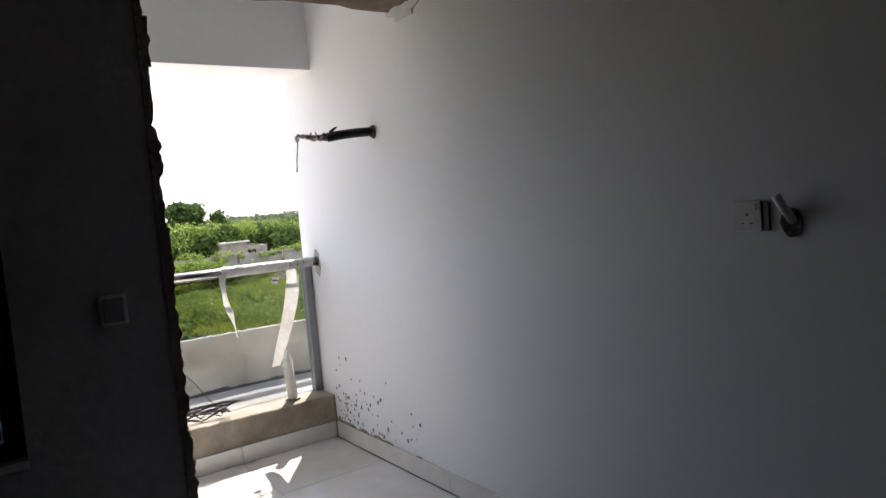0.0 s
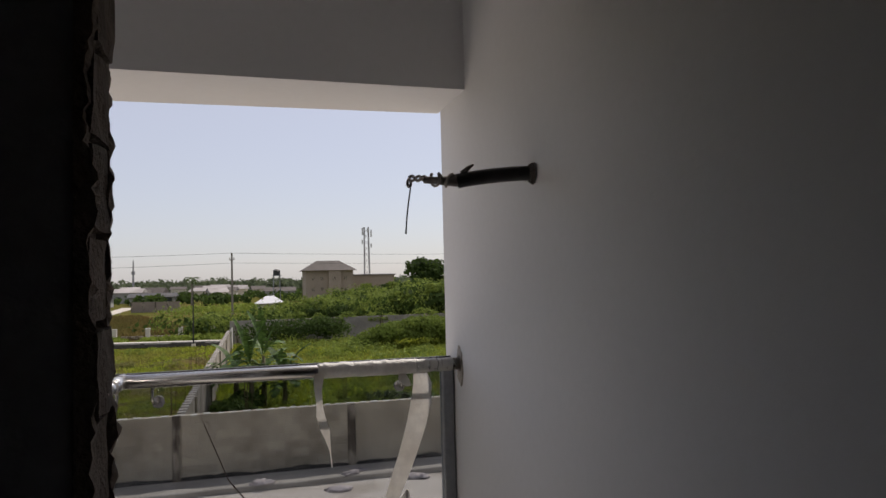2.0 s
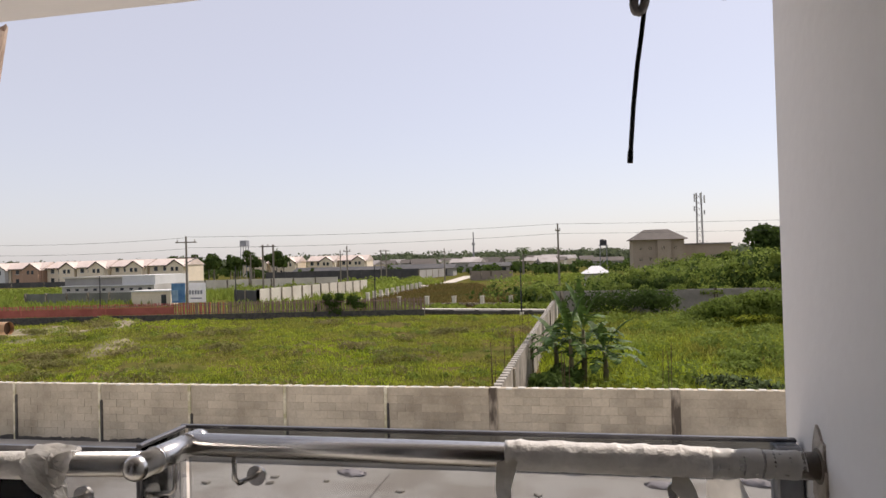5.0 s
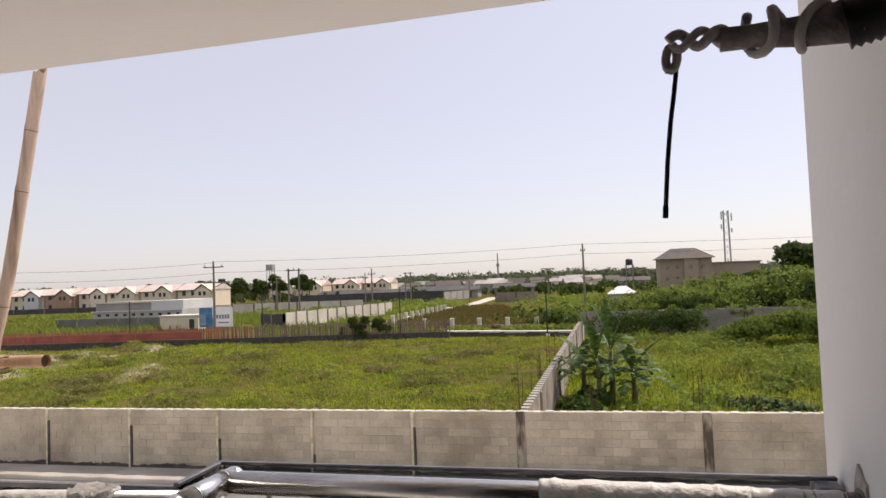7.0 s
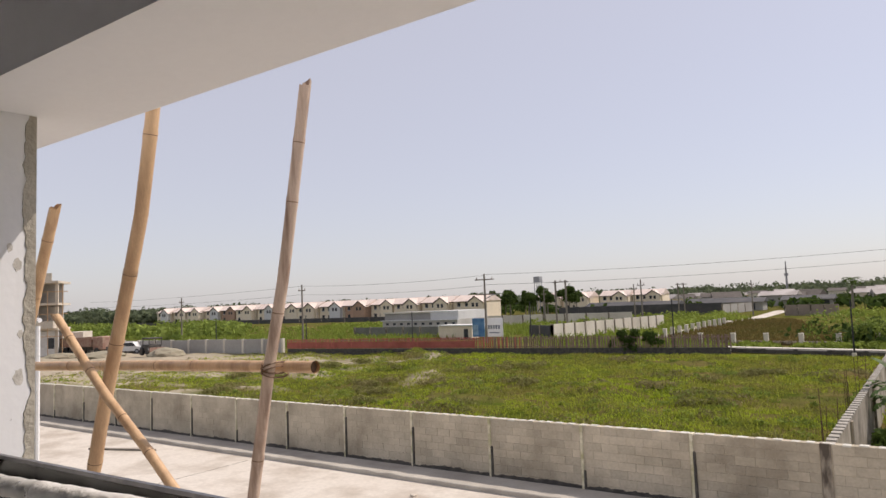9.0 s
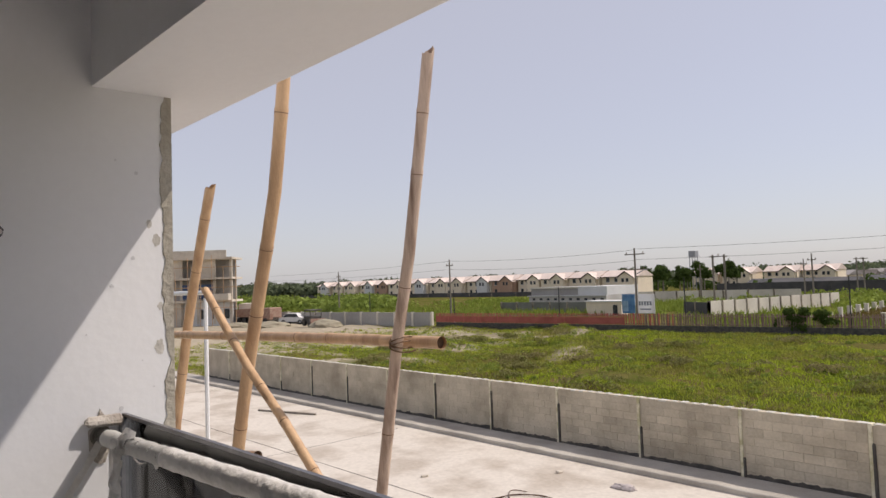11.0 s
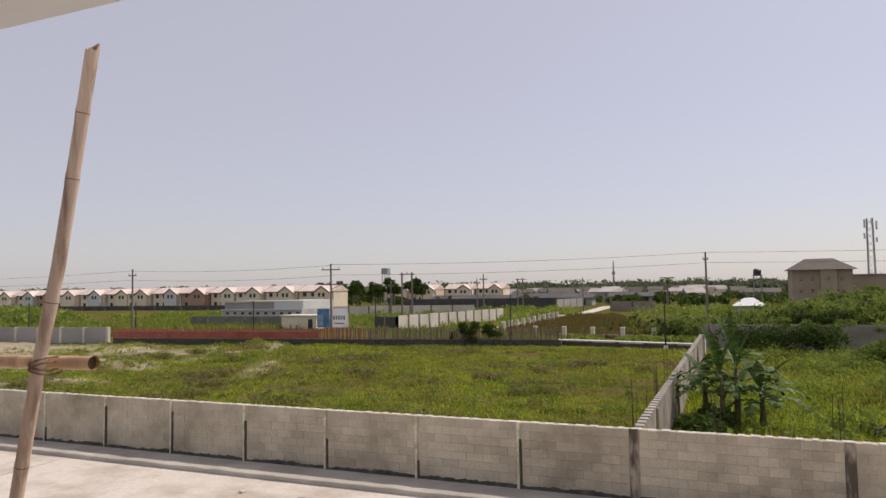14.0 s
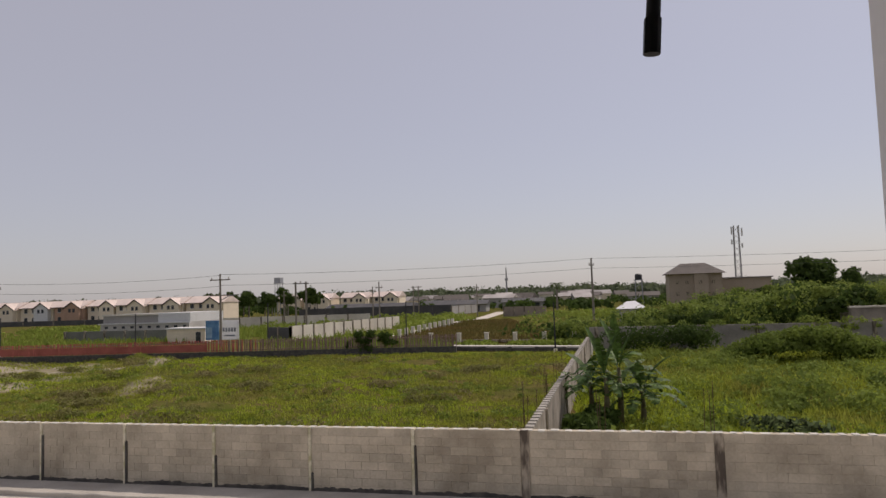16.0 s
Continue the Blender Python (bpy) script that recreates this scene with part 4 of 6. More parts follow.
def blob_leaves(blobs, count, size):
    """Leaf places on the skins of many uneven lumps: (x, y, z, rx, ry, rz)."""
    cs, ns, ss = [], [], []
    for x, y, z, rx, ry, rz in blobs:
        d = np.random.normal(size=(count, 3))
        d[:, 2] = np.abs(d[:, 2]) * 1.1 - 0.45
        d /= np.linalg.norm(d, axis=1)[:, None]
        ph = np.random.uniform(0, 6, 3)
        lump = 1 + 0.22 * np.sin(d[:, 0] * 5 + ph[0]) * np.cos(d[:, 1] * 5 + ph[1]) + 0.15 * np.sin(d[:, 2] * 7 + ph[2])
        r = (lump * np.random.uniform(0.72, 1.06, count))[:, None]
        cs.append(np.array([x, y, z]) + d * r * np.array([rx, ry, rz]))
        n = d + np.random.normal(size=(count, 3)) * 0.65
        ns.append(n / np.linalg.norm(n, axis=1)[:, None])
        ss.append(size * np.random.uniform(0.5, 1.3, count))
    return np.concatenate(cs), np.concatenate(ns), np.concatenate(ss)


leaf_bush = leafy("bush_leaf", (0.25, 0.31, 0.065), (0.15, 0.205, 0.045), 0.55)
leaf_light = leafy("light_leaf", (0.27, 0.33, 0.06), (0.18, 0.235, 0.045), 0.5)
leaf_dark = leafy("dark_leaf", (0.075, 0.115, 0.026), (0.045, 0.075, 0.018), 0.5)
grass_mat = leafy("grass_blade", (0.36, 0.44, 0.04), (0.27, 0.255, 0.065), 0.9, 0.16)
dry_mat = leafy("dry_grass", (0.26, 0.225, 0.10), (0.20, 0.205, 0.065), 0.8)

# thicket behind the far wall
blobs, dark = [], []
for i in range(330):
    y = random.uniform(60, 112)
    x = random.uniform(-10, 0.62 * y + 8)
    if (x < -1 and y < 68) or (x < 7 and y > 88) or (x < -6 and y > 80):
        continue
    near = -1.15 + 2.0 * min(1.0, max(0.0, (x - 2) / 14)) + 0.8 * noise.noise(Vector((x * 0.16, y * 0.12, 5))) + random.uniform(-0.8, 0.45)
    top = 1.55 - (1.55 - near) * y / 75
    r = random.choice((0.7, 1.0, 1.5, 2.1))
    # about a third go dark: shaded gaps painted as leaf colour
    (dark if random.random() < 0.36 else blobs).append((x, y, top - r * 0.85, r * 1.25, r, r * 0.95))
c, n, s = blob_leaves(blobs, 560, 0.15)
quads_object("thicket", c, n, s, 0.55, leaf_bush, "dense green thicket of bushes behind the plots", "bushes")
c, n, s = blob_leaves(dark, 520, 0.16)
quads_object("thicket_shade", c, n, s, 0.55, leaf_dark, "dark leaf lumps that paint the shaded gaps of the thicket", "bushes")
# lower leaves in leaf_dark, so the inner shade is in their colour
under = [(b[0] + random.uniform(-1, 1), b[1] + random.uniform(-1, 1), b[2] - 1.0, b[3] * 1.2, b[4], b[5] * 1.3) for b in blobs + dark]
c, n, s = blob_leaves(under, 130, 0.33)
quads_object("thicket_undergrowth", c, n, s, 0.6, leaf_dark, "leafy undergrowth with the thicket's inner shade in its dark colour", "bushes")

# creeper-covered mound and hedges in the eastern plot
mound = []
for i in range(64):
    u = random.uniform(-1, 1)
    mound.append((11.5 + u * 4.3, 47.5 + random.uniform(-1.3, 1.3), -3.1 + (1 - u * u) * random.uniform(0.5, 1.35), 0.95, 0.8, 0.62))
c, n, s = blob_leaves(mound, 420, 0.10)
quads_object("creeper_mound", c, n, s, 0.7, leafy("creeper_leaf", (0.19, 0.245, 0.05), (0.12, 0.17, 0.035), 0.45), "rounded mound covered in green creeper", "bushes")
low = []
for i in range(900):
    x, y = random.uniform(-1.6, 24), random.uniform(17.5, 54)
    if x > 0.62 * y + 3:
        continue
    h = random.uniform(0.16, 0.42) * (2.0 if noise.noise(Vector((x * 0.25, y * 0.25, 9))) > 0.08 else 1)
    low.append((x, y, GROUND + h * 0.35 + field_height(x, y), h * random.uniform(0.9, 2.2), h * 1.3, h))
c, n, s = blob_leaves(low[:620], 90, 0.085)
quads_object("weeds", c, n, s, 0.5, leaf_light, "light green weeds covering the eastern plot", "weeds")
dense = [b for b in low[620:] if noise.noise(Vector((b[0] * 0.2, b[1] * 0.2, 4))) > 0.02]
dense = [(b[0], b[1], b[2] + 0.1, b[3] * 1.4, b[4] * 1.2, b[5] * 1.5) for b in dense]
c, n, s = blob_leaves(dense, 260, 0.10)
quads_object("broad_weeds", c, n, s, 0.6, leaf_bush, "darker broad-leaved weeds in the eastern plot", "weeds")
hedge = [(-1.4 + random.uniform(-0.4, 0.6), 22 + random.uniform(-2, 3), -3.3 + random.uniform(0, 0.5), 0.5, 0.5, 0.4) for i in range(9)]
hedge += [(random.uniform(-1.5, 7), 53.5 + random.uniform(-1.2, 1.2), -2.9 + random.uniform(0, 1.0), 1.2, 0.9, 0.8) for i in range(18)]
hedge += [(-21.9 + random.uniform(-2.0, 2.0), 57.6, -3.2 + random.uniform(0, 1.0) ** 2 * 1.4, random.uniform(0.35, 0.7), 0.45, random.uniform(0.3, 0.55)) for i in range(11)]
creep = [(x + random.uniform(-0.5, 0.5), 55.75 + random.uniform(-0.1, 0.5), -1.55 + random.uniform(-0.35, 0.35), random.uniform(0.4, 1.1), 0.35, random.uniform(0.25, 0.55)) for x in np.arange(2, 34, 0.8) if noise.noise(Vector((x * 0.45, 2, 0))) > -0.08]
c, n, s = blob_leaves(creep, 190, 0.10)
quads_object("wall_creeper", c, n, s, 0.6, leaf_bush, "green creeper hanging over the weathered wall", "creeper")
# leaf_dark puts the shade of these bushes into their colour
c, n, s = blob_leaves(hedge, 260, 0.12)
quads_object("dark_bushes", c, n, s, 0.6, leaf_dark, "bushes beside the plot walls, shade put into dark leaf colour", "bushes")


def blades(name, n, region, hmin, hmax, material, label, keep):
    x = np.random.uniform(region[0], region[1], n)
    y = region[2] + (region[3] - region[2]) * np.random.uniform(0, 1, n) ** 1.25
    ok = keep(x, y)
    x, y = x[ok], y[ok]
    z = np.array([GROUND - 0.07 + field_height(a, b) for a, b in zip(x, y)])
    m = len(x)
    k = 4
    base = np.repeat(np.stack([x, y, z], 1), k, 0) + np.random.normal(size=(m * k, 3)) * np.array([0.07, 0.07, 0.0])
    h = np.random.uniform(hmin, hmax, m * k) * (0.8 + 0.012 * base[:, 1])
    a = np.random.uniform(0, math.tau, m * k)
    w = h * 0.13
    lean = np.random.normal(size=(m * k, 2)) * h[:, None] * 0.4
    v0 = base + np.stack([np.cos(a) * w, np.sin(a) * w, 0 * h], 1)
    v1 = base - np.stack([np.cos(a) * w, np.sin(a) * w, 0 * h], 1)
    v2 = base + np.stack([lean[:, 0], lean[:, 1], h], 1)
    v = np.stack([v0, v1, v2], 1).reshape(-1, 3)
    me = bpy.data.meshes.new(name)
    q = m * k
    me.vertices.add(3 * q)
    me.vertices.foreach_set("co", v.ravel())
    me.loops.add(3 * q)
    me.loops.foreach_set("vertex_index", np.arange(3 * q))
    me.polygons.add(q)
    me.polygons.foreach_set("loop_start", np.arange(0, 3 * q, 3))
    me.update()
    me.validate()
    me.materials.append(material)
    return tagged(new(name, me), label, "grass", "", "stuff")


west = []
for hx, hy, hr, hh in HEAPS * 2:
    west += [(hx + random.gauss(0, hr * 0.6), hy + random.gauss(0, hr * 0.6), GROUND + hh * 0.5, 0.5, 0.4, 0.22) for k in range(5)]
c, n, s = blob_leaves(west, 90, 0.10)
quads_object("heap_weeds", c, n, s, 0.35, dry_mat, "dry brownish weeds on the low heaps", "weeds")
tufts = []
for i in range(620):
    x, y = random.uniform(-58, -3.2), 17 + 39 * random.random() ** 1.3
    if x < -45 and random.random() < 0.6:
        continue
    h = random.uniform(0.10, 0.30)
    tufts.append((x, y, GROUND - 0.05 + field_height(x, y) + h * 0.3, h * random.uniform(1.2, 3), h * 1.4, h))
c, n, s = blob_leaves(tufts[:260], 60, 0.075)
quads_object("plot_weeds", c, n, s, 0.45, leaf_light, "light green weeds in the open plot", "weeds")
c, n, s = blob_leaves(tufts[260:], 60, 0.08)
quads_object("dark_plot_weeds", c, n, s, 0.45, leaf_bush, "darker weed tufts in the open plot", "weeds")


def patchy(x, y, f, lo):
    v = np.array([noise.noise(Vector((a * f, b * f * 1.4, 7))) for a, b in zip(x, y)])
    return v > lo


blades("grass", 80000, (-66, -2.8, 16.6, 57.5), 0.06, 0.19, grass_mat, "short bright green grass of the open plot", lambda x, y: patchy(x, y, 0.12, -0.34) & (np.random.uniform(0, 1, len(x)) < np.clip(1.35 + x / 52, 0.1, 1)))
blades("dry_grass", 15000, (-66, -2.8, 17, 57), 0.06, 0.18, dry_mat, "dry straw-coloured grass on the low heaps", lambda x, y: ~patchy(x + 40, y, 0.16, 0.02))
blades("tall_grass", 20000, (-2.2, 26, 16.8, 55), 0.14, 0.42, grass_mat, "tall yellow-green grass of the eastern plot", lambda x, y: patchy(x, y, 0.2, -0.4) & (x < 0.62 * y + 4))
blades("far_grass", 9000, (-120, 0, 61, 130), 0.3, 0.6, leaf_light, "green grass beside the far road", lambda x, y: patchy(x, y, 0.05, -0.02) & ((x < -26) | (y < 72)))


blades("dry_plot_grass", 7000, (-27, -4, 69, 124), 0.12, 0.32, leafy("brown_grass", (0.17, 0.12, 0.045), (0.13, 0.12, 0.035), 0.6, 0.2), "dry brown grass of the far plot", lambda x, y: (x > -27 + np.maximum(0, 81 - y) * 0.7) & (x < -4 - (y - 69) * 0.27))


# banana plants in the corner of the eastern plot
def banana_leaf(length, width, rise, fall, torn):
    """A broad leaf on a midrib that bends from the angle rise to the angle fall (degrees), its blade torn into strips."""
    b = bmesh.new()
    n, p, spine = 16, Vector((0, 0, 0)), []
    for i in range(n + 1):
        u = i / n
        a = radians(rise + (fall - rise) * u ** 1.1)
        p = p + Vector((math.cos(a), 0, math.sin(a))) * (length / n)
        w = width * math.sin(math.pi * min(0.97, 0.06 + 0.92 * u)) ** 0.6 * min(1.0, u * 4)
        spine.append((p.copy(), w, Vector((-math.sin(a), 0, math.cos(a))), Vector((math.cos(a), 0, math.sin(a)))))
    for sgn in (-1, 1):
        for (p0, w0, u0, d0), (p1, w1, u1, d1) in zip(spine, spine[1:]):
            f = random.uniform(-0.55, 0.05) if torn else 0.35
            k = random.uniform(0.78, 1.0) if torn else 1.0
            gap = random.uniform(0.0, 0.35) if torn else 0.0
            sweep = d0 * (w0 * 0.22)
            e0 = p0 + (Vector((0, sgn, 0)) + u0 * f) * (w0 * k) + sweep
            e1 = p1 + (Vector((0, sgn, 0)) + u1 * f) * (w1 * k) + sweep
            b.faces.new([b.verts.new(q) for q in (p0, p1, e1.lerp(e0, gap), e0)])
    for (p0, w0, u0, d0), (p1, w1, u1, d1) in zip(spine, spine[1:]):
        t0, t1 = width * 0.05, width * 0.045
        b.faces.new([b.verts.new(q) for q in (p0 + Vector((0, -t0, 0)) - u0 * t0, p1 + Vector((0, -t1, 0)) - u1 * t1, p1 + Vector((0, t1, 0)) - u1 * t1, p0 + Vector((0, t0, 0)) - u0 * t0)])
    return b


banana_mat = see_through(islands(mat("banana_leaf", (0.10, 0.165, 0.04), (0.055, 0.10, 0.025), rough=0.55, scale=0.8, fine=9, bump=0, spec=0.16), 0.8), 0.15)
stem_mat = mat("banana_stem", (0.19, 0.17, 0.075), (0.11, 0.09, 0.045), rough=0.7, scale=4)
random.seed(5)
for px, py, hh, k, big_leaf in ((-0.85, 25.4, 1.9, 14, 1.0), (-0.35, 26.1, 2.2, 14, 1.1), (-1.45, 26.6, 1.6, 11, 0.95), (0.45, 25.7, 1.35, 11, 0.9)):
    tree = thing("banana_plant", "green banana plant with broad drooping torn leaves", "plant", "banana plants", (px, py, GROUND - 0.05))
    part("stem", tube([(0, 0, 0), (0.05, 0, hh * 0.5), (0.02, 0.03, hh)], [0.13, 0.10, 0.06], 8), stem_mat, tree, "brown fibrous banana stem", True)
    for i in range(k):
        up = i < 3
        ob = part("leaf", banana_leaf(random.uniform(1.5, 2.0) * big_leaf, random.uniform(0.18, 0.23) if up else random.uniform(0.23, 0.33), random.uniform(66, 86) if up else random.uniform(18, 62), random.uniform(20, 60) if up else random.uniform(-70, 0), not up or i == 2), banana_mat, tree, smooth=False)
        ob.matrix_basis = pose(0, 0, hh * (0.98 if up else random.uniform(0.65, 1.0)), 0, 0, i * 137.5 + random.uniform(-15, 15))
random.seed(9)
for px, py in ((5.2, 23.5), (4.4, 24.2), (3.0, 20.5)):
    shrub = thing("broad_leaf_shrub", "low shrub with grey-green broad leaves", "shrub", "shrubs in the plot", (px, py, GROUND - 0.05))
    part("stem", tube([(0, 0, 0), (0.03, 0.02, 0.6)], [0.04, 0.02], 6), stem_mat, shrub)
    c, n, s = blob_leaves([(random.uniform(-0.5, 0.5), random.uniform(-0.4, 0.4), 0.45, 0.5, 0.5, 0.35) for i in range(4)], 60, 0.16)
    quads_object("crown", c, n, s, 0.45, leafy("shrub_leaf", (0.13, 0.165, 0.07), (0.09, 0.13, 0.055), 0.6), "", "", "", shrub)


# ---- fence, road and plots beyond the field ----
FA, FB = Vector((-14.1, 58.5, 0)), Vector((-60.0, 52.3, 0))
rust = mat("rust_brown_paint", (0.20, 0.125, 0.10), (0.28, 0.19, 0.16), rough=0.8, scale=1.5, rand=0.4)
red_net = mat("faded_red_paint", (0.46, 0.13, 0.10), (0.33, 0.085, 0.065), rough=0.8, scale=1.0, rand=0.3)
fence = thing("picket_fence", "long red-brown picket fence on a dark low wall", "fence")
fd = (FB - FA).normalized()
fn = Vector((-fd.y, fd.x, 0))
part("base_wall", prism([tuple((FA + fn * 0.12).xy), tuple((FB + fn * 0.12).xy), tuple((FB - fn * 0.12).xy), tuple((FA - fn * 0.12).xy)], GROUND - 0.1, -3.05, "z"), damp, fence, "dark damp base wall")
for zz in (-2.9, -2.2):
    part("rail", tube([FA + Vector((0, 0, zz)), FB + Vector((0, 0, zz))], 0.035, 6), rust, fence)
pk = {}
for nm, m in (("brown", rust), ("red", red_net)):
    me = bpy.data.meshes.new("picket")
    b = box(-0.055, 0.055, -0.02, 0.02, -3.05, -1.98, 0.006)
    b.to_mesh(me)
    b.free()
    me.materials.append(m)
    pk[nm] = me
L_f = (FB - FA).length
for i in range(230):
    s = L_f * i / 229
    p = FA + fd * s
    ob = new("picket", pk["red" if s > 19 + random.uniform(-3, 3) else "brown"])
    ob.parent = fence
    ob.matrix_basis = pose(p.x, p.y, random.uniform(-0.03, 0.03), random.uniform(-1, 1), random.uniform(-1.5, 1.5), math.degrees(math.atan2(fd.y, fd.x)))
part("red_netting", prism([tuple((FA + fd * 23 + fn * 0.05).xy), tuple((FB + fn * 0.05).xy), tuple((FB + fn * 0.06).xy), tuple((FA + fd * 23 + fn * 0.06).xy)], -2.98, -2.35, "z"), red_net, fence, "faded red netting behind the pickets")
pale_wall = mat("pale_wall", (0.68, 0.63, 0.54), (0.57, 0.525, 0.445), rough=0.9, scale=0.4, fine=6, rand=0.15)
grey_wall = mat("grey_render", (0.40, 0.385, 0.36), (0.32, 0.305, 0.285), rough=0.9, scale=0.3, fine=6, rand=0.1)
char_mat = mat("charcoal_sheet", (0.05, 0.05, 0.052), (0.085, 0.08, 0.078), rough=0.7, scale=0.5, fine=8)


def long_wall(name, p0, p1, z0, z1, n, material, pillar, label):
    w = tagged(new(name), label, "wall", "", "structure")
    a, b = Vector((*p0, 0)), Vector((*p1, 0))
    d = (b - a).normalized()
    q = Vector((-d.y, d.x, 0))
    for i in range(n):
        s, e = a.lerp(b, i / n), a.lerp(b, (i + 1) / n)
        part("panel", prism([tuple((s + q * 0.1).xy), tuple((e + q * 0.1).xy), tuple((e - q * 0.1).xy), tuple((s - q * 0.1).xy)], z0, z1 + random.uniform(-0.03, 0.03), "z"), material, w)
        part("pillar", box(s.x - 0.16, s.x + 0.16, s.y - 0.16, s.y + 0.16, z0, z1 + 0.06), pillar, w)
    return w


long_wall("west_wall", (-62, 53.3), (-104, 47.5), GROUND - 0.1, -2.0, 14, grey_wall, pale_wall, "grey rendered wall beyond the red fence")
long_wall("pale_site_wall", (-39, 76.4), (-34.6, 106.3), GROUND, -1.75, 12, pale_wall, stained_post, "pale panel wall with dark joints by the road")
long_wall("far_site_wall", (-39, 76.4), (-44, 80), GROUND, -1.9, 2, char_mat, stained_post, "dark short return of the site wall")
long_wall("road_wall", (-14.3, 60.4), (-2.2, 57.8), GROUND, -3.30, 5, damp, damp, "dark low wall along the road")
obj("road", prism([(-15.1, 61.0), (-2, 58.2), (-2, 59.1), (-15.1, 62.0)], GROUND - 0.05, -3.22, "z"), pale_wall, label="pale concrete edge of the road", category="road", kind="structure")
obj("road_far", prism([(-29.5, 78), (-27.6, 78), (-28.4, 112), (-25.5, 138), (-27.5, 182), (-31, 182), (-28.2, 138), (-31.0, 112)], GROUND - 0.2, GROUND + 0.02, "z"), yard_mat, label="pale dusty road leading to the town", category="road", kind="structure")
obj("brown_plot", prism([(-19.5, 70), (-4.0, 68.5), (-9.5, 84), (-17.7, 125), (-26.9, 110), (-25.4, 81)], GROUND - 0.2, GROUND + 0.05, "z"), mat("brown_dry_plot", (0.135, 0.095, 0.038), (0.10, 0.092, 0.030), rough=1.0, scale=0.25, fine=3, bump=0.4, spec=0.0), label="flat plot of dry brown grass", category="ground", kind="structure")
posts = [(-19.5, 70.1), (-16.3, 69.6), (-13.3, 69.2), (-10.3, 68.9), (-7.3, 68.6), (-4.3, 68.3)] + [(-26.0 - 0.057 * k * 1.0, 79.5 + 3.1 * k) for k in range(11)]
for x, y in posts:
    pst = thing("concrete_post", "short pale concrete fence post", "post", "plot posts", (x, y, GROUND))
    part("shaft", box(-0.2, 0.2, -0.2, 0.2, 0, 1.0, 0.03), pale_wall, pst)
    part("cap", box(-0.23, 0.23, -0.23, 0.23, 1.0, 1.08, 0.02), pale_wall, pst)
obj("plot_kerb", prism([(-19.5, 70.2), (-4.2, 68.4), (-4.2, 68.7), (-19.5, 70.5)], GROUND - 0.1, -3.28, "z"), stained_post, label="dark low kerb between the plot posts", category="kerb", kind="structure")
lowg = [(random.uniform(-15, -3), random.uniform(62.5, 67.5), GROUND + 0.05, 0.8, 0.6, 0.35) for i in range(34)]
lowg += [(random.uniform(-13, 6), random.uniform(112, 150), GROUND + 0.3, 2.2, 1.8, 1.0) for i in range(40)]
lowg += [(-29.5 + random.uniform(-1.6, 1.6), random.uniform(92, 116), GROUND + 0.4, 1.2, 1.0, 0.9) for i in range(16)]
lowg += [(random.uniform(-120, -45), random.uniform(90, 150), GROUND + 0.4, 2.0, 2.0, 0.8) for i in range(90)]
lowg += [(random.uniform(-45, -28), random.uniform(106, 150), GROUND + 0.3, 1.6, 1.6, 1.0) for i in range(30)]
c, n, s = blob_leaves(lowg, 70, 0.3)
quads_object("scrub", c, n, s, 0.6, leaf_light, "green scrub on the far plots", "bushes")

# thin black fence posts in front of the far fence, and iron rods in the plots
for x, y, zt in ((-47.3, 58.9, 0.59), (-31.8, 57.4, 1.24), (-18.5, 58.0, 1.03), (-5.3, 57.3, 0.55), (-62, 57, 0.6), (-78, 56, 0.6)):
    p = thing("black_post", "thin black steel lighting post", "post", "black posts", (x, y, GROUND))
    part("shaft", tube([(0, 0, 0), (0, 0, zt - GROUND)], [0.07, 0.05], 6), rubber_black, p)
    part("foot", box(-0.15, 0.15, -0.15, 0.15, 0, 0.3, 0.02), pale_wall, p)
rod_mat = mat("rusty_rod", (0.12, 0.07, 0.045), rough=0.9)
for x, y, k in ((-3.1, 20.5, 4), (-3.2, 26.5, 4), (2.2, 21.5, 3), (-0.9, 20.0, 3), (-3.2, 33, 3)):
    p = thing("iron_rods", "bundle of rusty starter rods standing up", "iron rods", "starter rods", (x, y, GROUND - 0.1))
    for i in range(k):
        a, e = random.uniform(-0.2, 0.2), random.uniform(-0.2, 0.2)
        part("rod", tube([(a, e, 0), (a + random.uniform(-0.08, 0.08), e, random.uniform(1.9, 2.5))], 0.014, 4), rod_mat, p)

# ---- power poles and lines ----
wood_pole = mat("weathered_pole", (0.24, 0.21, 0.17), (0.16, 0.14, 0.115), rough=0.9, scale=0.8, stretch=(4, 4, 0.4))
wire_mat = mat("power_line", (0.08, 0.08, 0.085), rough=0.7)


def power_pole(x, y, zt, arm=1.0, r=0.13, lamp=False):
    p = thing("power_pole", "weathered wooden power pole with a cross arm", "power pole", "power poles", (x, y, GROUND))
    h = zt - GROUND
    part("mast", tube([(0, 0, 0), (0.02, 0, h * 0.5), (0, 0, h)], [r * 1.2, r, r * 0.75], 8), wood_pole, p)
    for zz in ((h - 0.9,) if arm < 1.2 else (h - 0.7, h - 2.5)):
        part("cross_arm", box(-arm, arm, -0.07, 0.07, zz - 0.06, zz + 0.06), wood_pole, p)
        for sx in (-0.85, 0, 0.85):
            part("insulator", tube([(sx * arm, 0, zz + 0.06), (sx * arm, 0, zz + 0.3)], [0.06, 0.04], 6), stained_post, p)
    if lamp:
        part("lamp_arm", tube([(0, 0, h - 3.1), (1.2, -0.2, h - 2.6), (2.1, -0.3, h - 2.5)], 0.05, 6), alu_grey, p)
    return p


